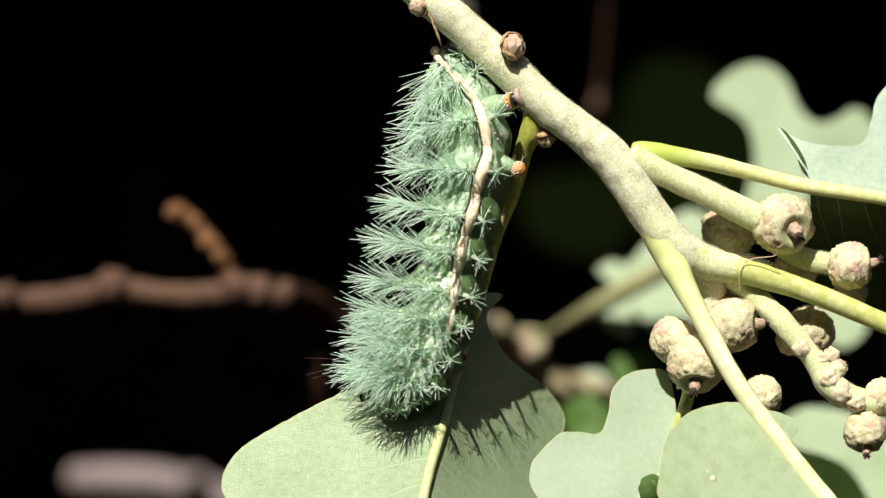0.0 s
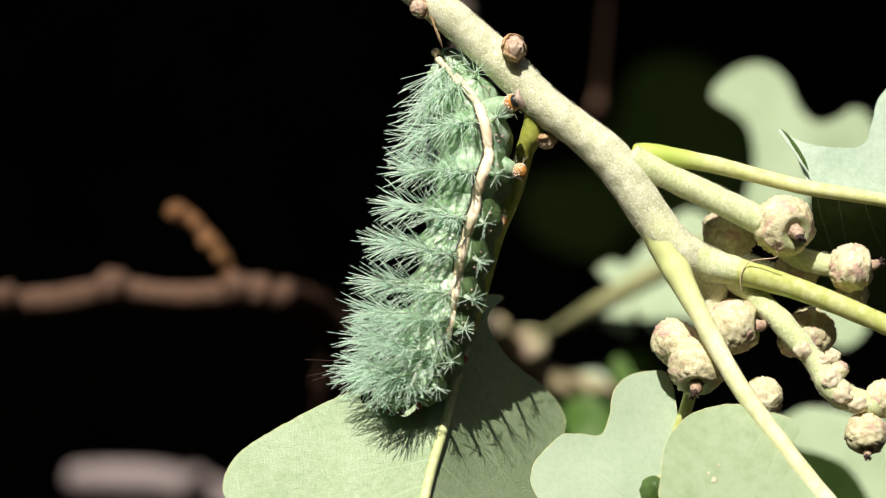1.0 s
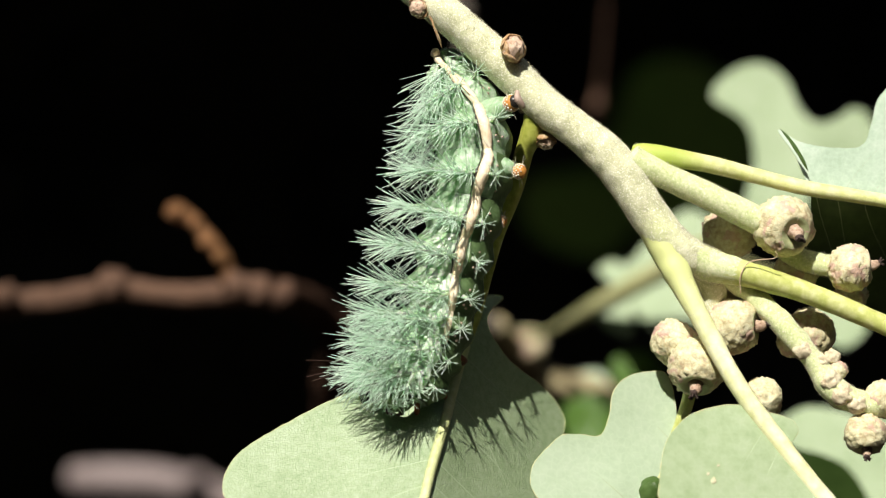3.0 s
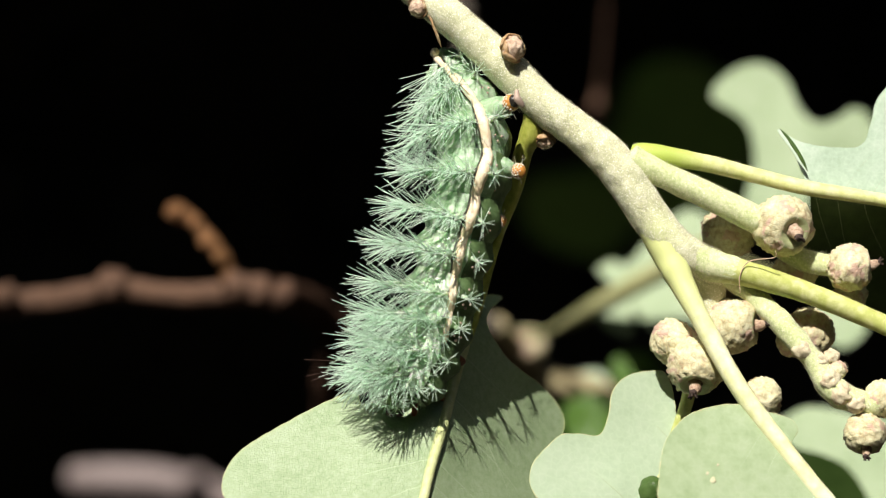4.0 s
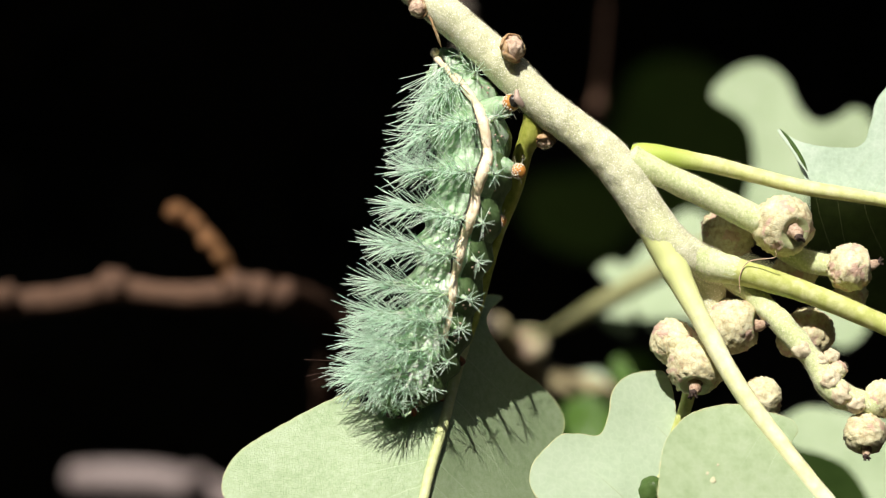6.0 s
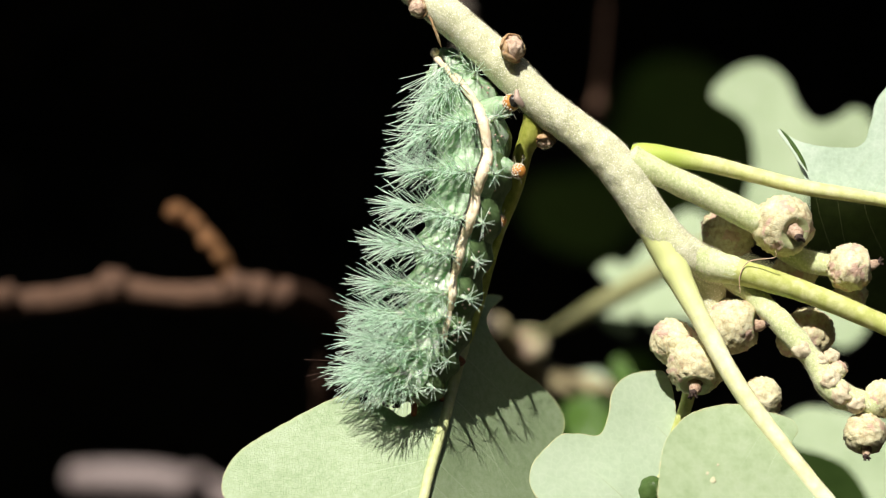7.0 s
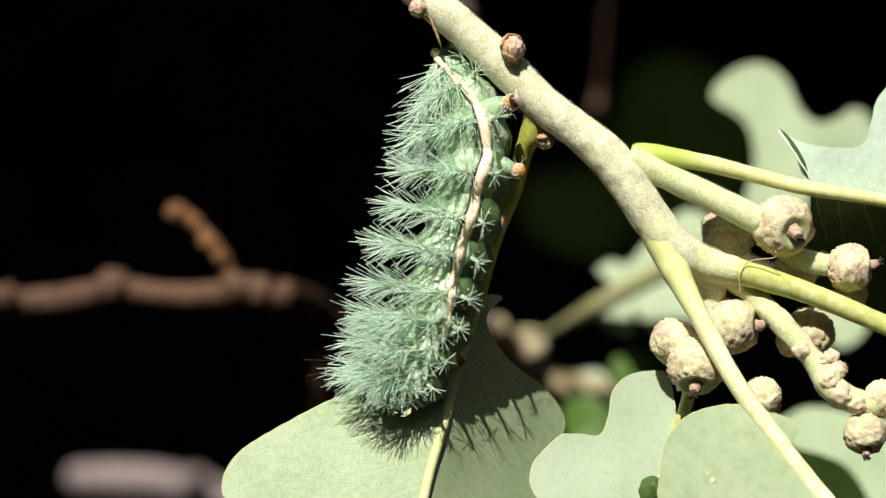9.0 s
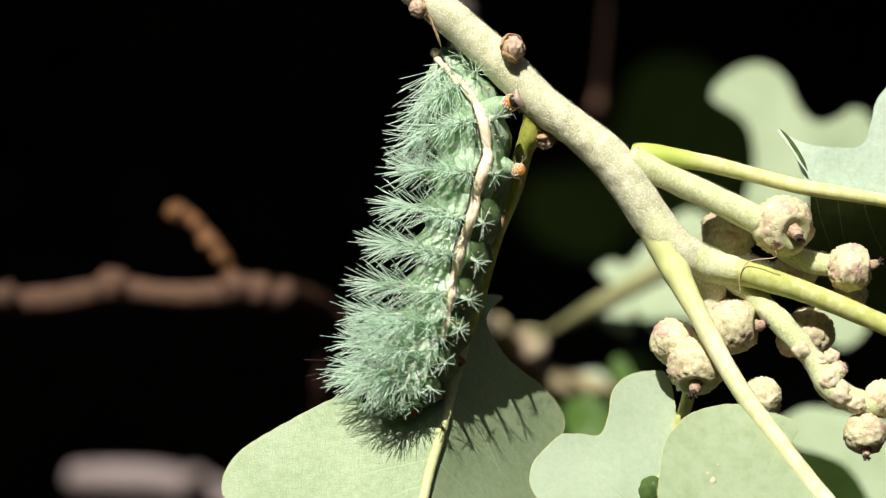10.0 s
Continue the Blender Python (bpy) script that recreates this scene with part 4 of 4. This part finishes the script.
segments = []
for i in range(SEG):
    s0, s1 = i / SEG, (i + 1) / SEG
    mid = (s0 + s1) / 2
    pivot = spot(mid)[0]
    g = Geo()
    rows, n = 17, 56
    for j in range(rows):
        f = -0.12 + 1.24 * j / (rows - 1)
        s = s0 + (s1 - s0) * f
        for k in range(n):
            a = 2 * math.pi * k / n
            p, d, t = skin(s, a, relief(i, f, a))
            p += d * (0.45 * noise.noise(p / 2.4) + 0.16 * noise.noise(p / 1.0))
            g.v.append(p)
    for j in range(rows - 1):
        for k in range(n):
            a, b = j * n + k, j * n + (k + 1) % n
            deg = 360 * (k + 0.5) / n
            # the shade-darkened belly colour reaches nearer the stripe on later segments
            g.face((a, b, b + n, a + n), 1 if (152 if i < 3 else 126 if i < 4 else 108) < deg < 208 else 0)
    for j, flip in ((0, True), (rows - 1, False)):
        ring = [j * n + k for k in range(n)]
        g.face(ring if flip else ring[::-1], 0)
    # darker skin on the shaded tail half, the copy with painted glare in front
    seg = part("segment", g, (SKIN if i < 5 else SKIN_PALE, BELLY), crawler, origin=pivot)
    segments.append((seg, pivot))

    def rows_of(name, geo, mat, label=""):
        o = part(name, geo, mat, None, label, origin=pivot)
        o.parent = seg
        o.location = (0, 0, 0)
        return o

    rear = max(0.0, 1 - i / 3.0)
    front = max(0.0, (i - 6) / 3.0)
    size = (0.6, 0.72, 0.64, 0.64, 0.8, 0.95, 1.0, 1.0, 0.95, 0.85)[i]
    # angle from the back, stalk, needles, lean to the back, lean along the body
    crown = [(8, 5.4, 26, 0.1, 0.0), (-24, 5.2, 22, 0.1, 0.0), (-56, 4.5, 16, 0.4, 0.0), (-92, 3.5, 12, 0.2, 0.0), (34, 6.6, 32, 0.45, 0.0), (58, 7.6, 36, 0.9, 0.0),
             (76, 6.4, 34, 1.0, 0.05), (84, 4.8, 28, 0.95, 0.15), (92, 5.6, 30, 0.3, 0.0)]
    if i >= 7:
        crown += [(22, 6.0, 30, 0.2, 0.35), (46, 6.0, 32, 0.5, 0.35), (68, 5.0, 30, 0.6, 0.4)]
    if i >= 8:
        crown = [c for c in crown if c[0] < (90 if i == 8 else 80)]
    if i == SEG - 1:
        crown += [(10, 6.0, 28, 0.3, 0.7), (16, 5.5, 28, 0.1, 1.1), (44, 5.5, 30, 0.2, 1.1), (66, 4.4, 24, 0.2, 1.1), (84, 3.4, 16, 0.0, 1.0)]
    for b, l, cnt, lean, fore in crown:
        p, d, t = skin(mid, radians(b), relief(i, 0.5, radians(b)))
        back = skin(mid, 0)[1]
        way = d * 0.75 + back * lean * (1 - 0.5 * front) + t * (1.05 * rear + 0.2 * (1 - rear) + 0.3 * front + fore) + any_way() * 0.1
        g = Geo()
        tuft(g, p, way, l * size, int(cnt * (0.72 if i < 5 else 0.8)), 0.076 if i < 6 else 0.064, 1.25 if b > 80 else 1.0, (7.6 if i < 3 else 7.1) if b < 80 else 4.2, t * 0.25 * (rear + 0.4 * front))
        rows_of("spine_tuft", g, (SPINE, SKIN if i < 4 else SKIN_PALE))
    # stars of needles: one below the pale line, and more round the neck
    stars = [(112 if i < 5 else 116, 0.5, 2.8)]
    if i >= 7:
        stars += [(96, 0.3, 2.0), (82, 0.8, 2.0), (102, 0.85, 1.6), (68, 0.35, 2.2)]
    for b, f, l in stars:
        p, d, t = skin((i + f) / SEG, radians(b), relief(i, f, radians(b)))
        way = (d + t * 0.1 + any_way() * 0.1).normalized()
        g = Geo()
        g.tube([p - way * 0.6, p + way * l * 0.5, p + way * l], [0.5, 0.3, 0.12], 7, 2, m=1)
        for k in range(15):
            g.needle(p + way * l * rand(0.3, 1.0), way * rand(0.25, 1.0) + any_way(), rand(2.3, 3.3), 0.07)
        rows_of("spine_tuft", g, (SPINE, SKIN if i < 4 else SKIN_PALE))
    if i < SEG - 2:
        line, edge = [], []
        w = (0.62, 0.8, 0.95, 1.0, 0.95, 0.86, 0.72, 0.5)[i]
        for j in range(7):
            p, a = side_line(i, j / 6, 0.12)
            line.append(p)
            edge.append(skin((i + j / 6) / SEG, a - 0.02 - 0.15 * w, relief(i, j / 6, a - 0.02 - 0.15 * w) + 0.3)[0])
        rows_of("stripe", Geo().tube(line, [w * 0.75, w, w * 1.05, w * 1.08, w, w, w * 0.75], 12, 5, 0.14, 1.0), STRIPE)
        if i < 6:
            rows_of("stripe_edge", Geo().tube(edge, [0.08, 0.22, 0.13, 0.24, 0.2, 0.14, 0.08], 8, 4, 0.4, 1.0), STRIPE_EDGE)

    if 1 <= i <= 7:
        g = Geo()
        for f, b in ((0.72, 122), (0.8, 130), (0.68, 136), (0.3, 126)):
            p = skin((i + f) / SEG, radians(b), relief(i, f, radians(b)) + 0.1)[0]
            g.ball(p, rand(0.14, 0.3), (0, -1, 0), 0.7, 8, 6)
        rows_of("wart_row", g, PAD, "tiny pinkish warts")

# tail knob
part("tail_tip", Geo().ball(skin(0.0, radians(60), 0.6)[0], 0.85, (0, 0, 1), 1.0, 14, 10, lambda th, d: 1 + 0.15 * noise.noise(d * 3)), STRIPE, crawler, "cream tail tip")


def proleg(root, foot, r, grip):
    """A fleshy leg with an orange foot, white bristle dots, a black band and a pale gripping pad."""
    root, foot = Vector(root), Vector(foot)
    way = (foot - root).normalized()
    leg = part("proleg", Geo().tube([root, root.lerp(foot, 0.5), foot - way * r * 0.9], [r * 1.7, r * 1.35, r * 0.95], 18, 5, 0.2, 2), SKIN, crawler)
    g = Geo().ball(foot, r, way, 0.95, 18, 12, lambda th, d: 1 + 0.1 * noise.noise(d * 3))
    f = part("foot", g, ORANGE, leg, "orange foot")
    dots, hairs = Geo(), Geo()
    for k in range(90):
        y = 1 - 2 * (k + 0.5) / 90
        d = Vector((math.sqrt(1 - y * y) * math.cos(2.39996 * k), y, math.sqrt(1 - y * y) * math.sin(2.39996 * k)))
        if d.dot(way) > 0.45:
            continue
        dots.ball(foot + d * r * 0.98, r * 0.13, d, 0.8, 6, 5)
        if k % 3 == 0:
            hairs.needle(foot + d * r, d + any_way() * 0.4, r * rand(0.6, 1.2), 0.05)
    part("dot_pattern", dots, CHALK, leg, "white dots")
    part("bristle_fringe", hairs, DOWN, leg)
    if not grip:
        return
    part("band", Geo().tube([foot + way * r * 0.75, foot + way * r * 1.1], [r * 0.82, r * 0.72], 16, 3, 0.1, 0.5), BLACK, leg, "black band")
    part("pad", Geo().tube([foot + way * r * 1.15 + Vector((0, 0, 1.1)) * r, foot + way * r * 1.35, foot + way * r * 1.35 + Vector(grip) * r], [r * 0.22, r * 0.45, r * 0.35], 14, 4, 0.25, 1), PAD, leg, "pinkish pad")


proleg((8.4, -2.5, 24.0), (11.8, -7.6, 25.4), 1.5, (0.6, 0.5, -0.8))
proleg((7.7, -4.0, 15.1), (13.2, -5.5, 13.6), 1.35, None)
proleg((6.0, -4.0, 6.5), (10.1, -4.0, 4.9), 1.1, None)
proleg((4.1, -4.0, -1.1), (7.2, -1.0, -3.3), 1.0, None)

HEAD = Vector((-8.0, -6.0, -25.3))
head = part("head", Geo().ball(HEAD, 4.4, (-0.15, 0.1, -1), 0.95, 28, 20, lambda th, d: 1 + 0.08 * noise.noise(d * 2.5) - 0.10 * math.exp(-(d.x / 0.12) ** 2) * max(0, d.z)), FACE, crawler, "dull green head", origin=HEAD)
for sx in (-1, 1):
    jaw = Geo().tube([HEAD + Vector((sx * 1.0, -1.5, -3.4)), HEAD + Vector((sx * 1.2, -1.9, -4.1)), HEAD + Vector((sx * 0.3, -1.6, -4.5))], [0.5, 0.45, 0.2], 10, 4)
    j = part("jaw", jaw, SCORCH, None, "dark jaw", origin=HEAD)
    j.parent, j.location = head, (0, 0, 0)
whisk = Geo()
for _ in range(12):
    d = any_way()
    d.y, d.z = -abs(d.y), d.z * 0.7 - 0.2
    whisk.needle(HEAD + d.normalized() * 4.4, d + any_way() * 0.3, rand(1.5, 3.0), 0.09)
for c in (HEAD + Vector((0.6, -4.6, -1.6)), HEAD + Vector((3.4, -3.6, 0.6)), HEAD + Vector((-2.8, -3.8, -0.4)), HEAD + Vector((0.4, -4.3, -2.8)), HEAD + Vector((2.6, -3.9, -1.8)), HEAD + Vector((-1.6, -4.0, -2.6)), HEAD + Vector((1.8, -4.5, 0.9)), HEAD + Vector((4.4, -2.4, -1.0))):
    star = Geo()
    for _ in range(12):
        star.needle(c, any_way() + Vector((0, -0.4, -0.2)), rand(1.6, 2.6), 0.07)
    q = part("spine_tuft", star, SPINE, None, origin=HEAD)
    q.parent, q.location = head, (0, 0, 0)
w = part("whisker_fringe", whisk, SPINE, None, origin=HEAD)
w.parent, w.location = head, (0, 0, 0)


def true_leg(pts, r=0.55):
    o = Vector(pts[0])
    g = Geo().tube(pts, [r * 1.3, r, r * 0.9, r * 0.35], 10, 5, 0.15, 1)
    return part("leg", g, CLAW, crawler, "russet jointed leg", origin=o), o


LEGS = [true_leg([(1.1, -3.0, -18.8), (2.4, -2.0, -19.0), (3.6, 0, -19.9), (2.8, 3.0, -20.9)]),
        true_leg([(-2.0, -4.0, -23.7), (-1.2, -4.0, -24.7), (-0.2, -2.0, -26.2), (-0.1, 1.0, -27.6)]),
        true_leg([(-5.1, -5.0, -25.6), (-5.0, -5.0, -27.1), (-5.0, -4.0, -28.6), (-5.4, -2.0, -29.9)])]
for a, b in (((-17.0, -4.0, -20.7), (-24.2, -6.0, -22.0)), ((-17.1, -2.0, -21.3), (-23.5, -2.0, -23.0)), ((-16.2, -4.0, -19.7), (-24.5, -6.0, -19.0)), ((-14.3, -2.0, -21.8), (-20.2, -3.0, -24.7)), ((-3.9, -4.0, 20.9), (-10.0, -5.0, 19.2))):
    a, b = Vector(a), Vector(b)
    part("long_hair", Geo().needle(a, b - a, (b - a).length, 0.06, bend=Vector((0, 0, -0.3))), HAIR, crawler, "long dark hair")


# ---- what moves ----
def motions():
    SWAY = [(0, 0, 0.3), (0.25, 0.1, 0.25), (0.5, 0.2, 0.15), (1, 0.2, 0), (1.5, 0.2, 0), (2, 0.12, -0.12), (2.5, 0.14, -0.12), (3.2, 0.08, -0.06), (4, 0, 0), (4.5, 0.02, 0.1), (5, 0, 0), (10, 0, 0)]
    for ob in (shoot, crawler):
        walk(ob, [(t, pose(O.x + x / 1000, O.y, O.z + z / 1000)) for t, x, z in SWAY])
    # the fore body drifts towards the gnawed edge
    DRIFT = [(0, 0.5, 0), (0.5, 0.55, 0.1), (1, 0.45, 0.1), (1.5, 0.5, 0.1), (2, 0.3, 0.1), (2.5, 0.1, 0.15), (4, 0, 0.05), (5, 0, 0), (5.5, 0, -0.1), (6.3, -0.1, 0), (7, -0.2, 0.1), (7.5, -0.45, 0.1),
             (8, -0.35, 0), (9, -0.3, 0), (9.5, -0.35, -0.1), (10, -0.42, -0.15)]
    for seg, c in segments[5:]:
        share = (segments.index((seg, c)) - 4) / 4
        k = min(1.0, share)
        walk(seg, [(t, pose((c.x + x * k) / 1000, c.y / 1000, (c.z + z * k) / 1000, 0, x * k * 1.5, 0)) for t, x, z in DRIFT])
    # the head rises (1) from the leaf's edge and comes down again (0) to feed
    LIFT = [(0, 0), (0.6, 0), (0.8, 0.15), (1.0, 0.45), (1.2, 0.85), (1.4, 1), (1.8, 0.95), (2.2, 0.8), (2.6, 0.6), (3.2, 0.4), (3.8, 0.3), (4.2, 0.4), (4.5, 0.4), (4.7, 0.25), (5.0, 0), (5.6, 0),
            (6.2, 0.45), (6.8, 0.95), (7.2, 1), (7.6, 0.88), (8, 0.72), (8.6, 0.55), (9, 0.42), (9.5, 0.25), (10, 0.15)]
    walk(head, [(t, pose(HEAD.x / 1000 - 0.0004 * k, HEAD.y / 1000, HEAD.z / 1000 + 0.0024 * k, 0, 9 * k, 0)) for t, k in LIFT])
    for (leg, c), far in zip(LEGS, (0.4, 1.0, 0.9)):
        STEP = [(0, 0.5, 0.9), (2.5, 0.6, 0.7), (3.8, 0, 0), (10, -0.1, -0.1)]
        walk(leg, [(t, pose((c.x + x * far) / 1000, c.y / 1000, (c.z + z * far) / 1000)) for t, x, z in STEP])


motions()
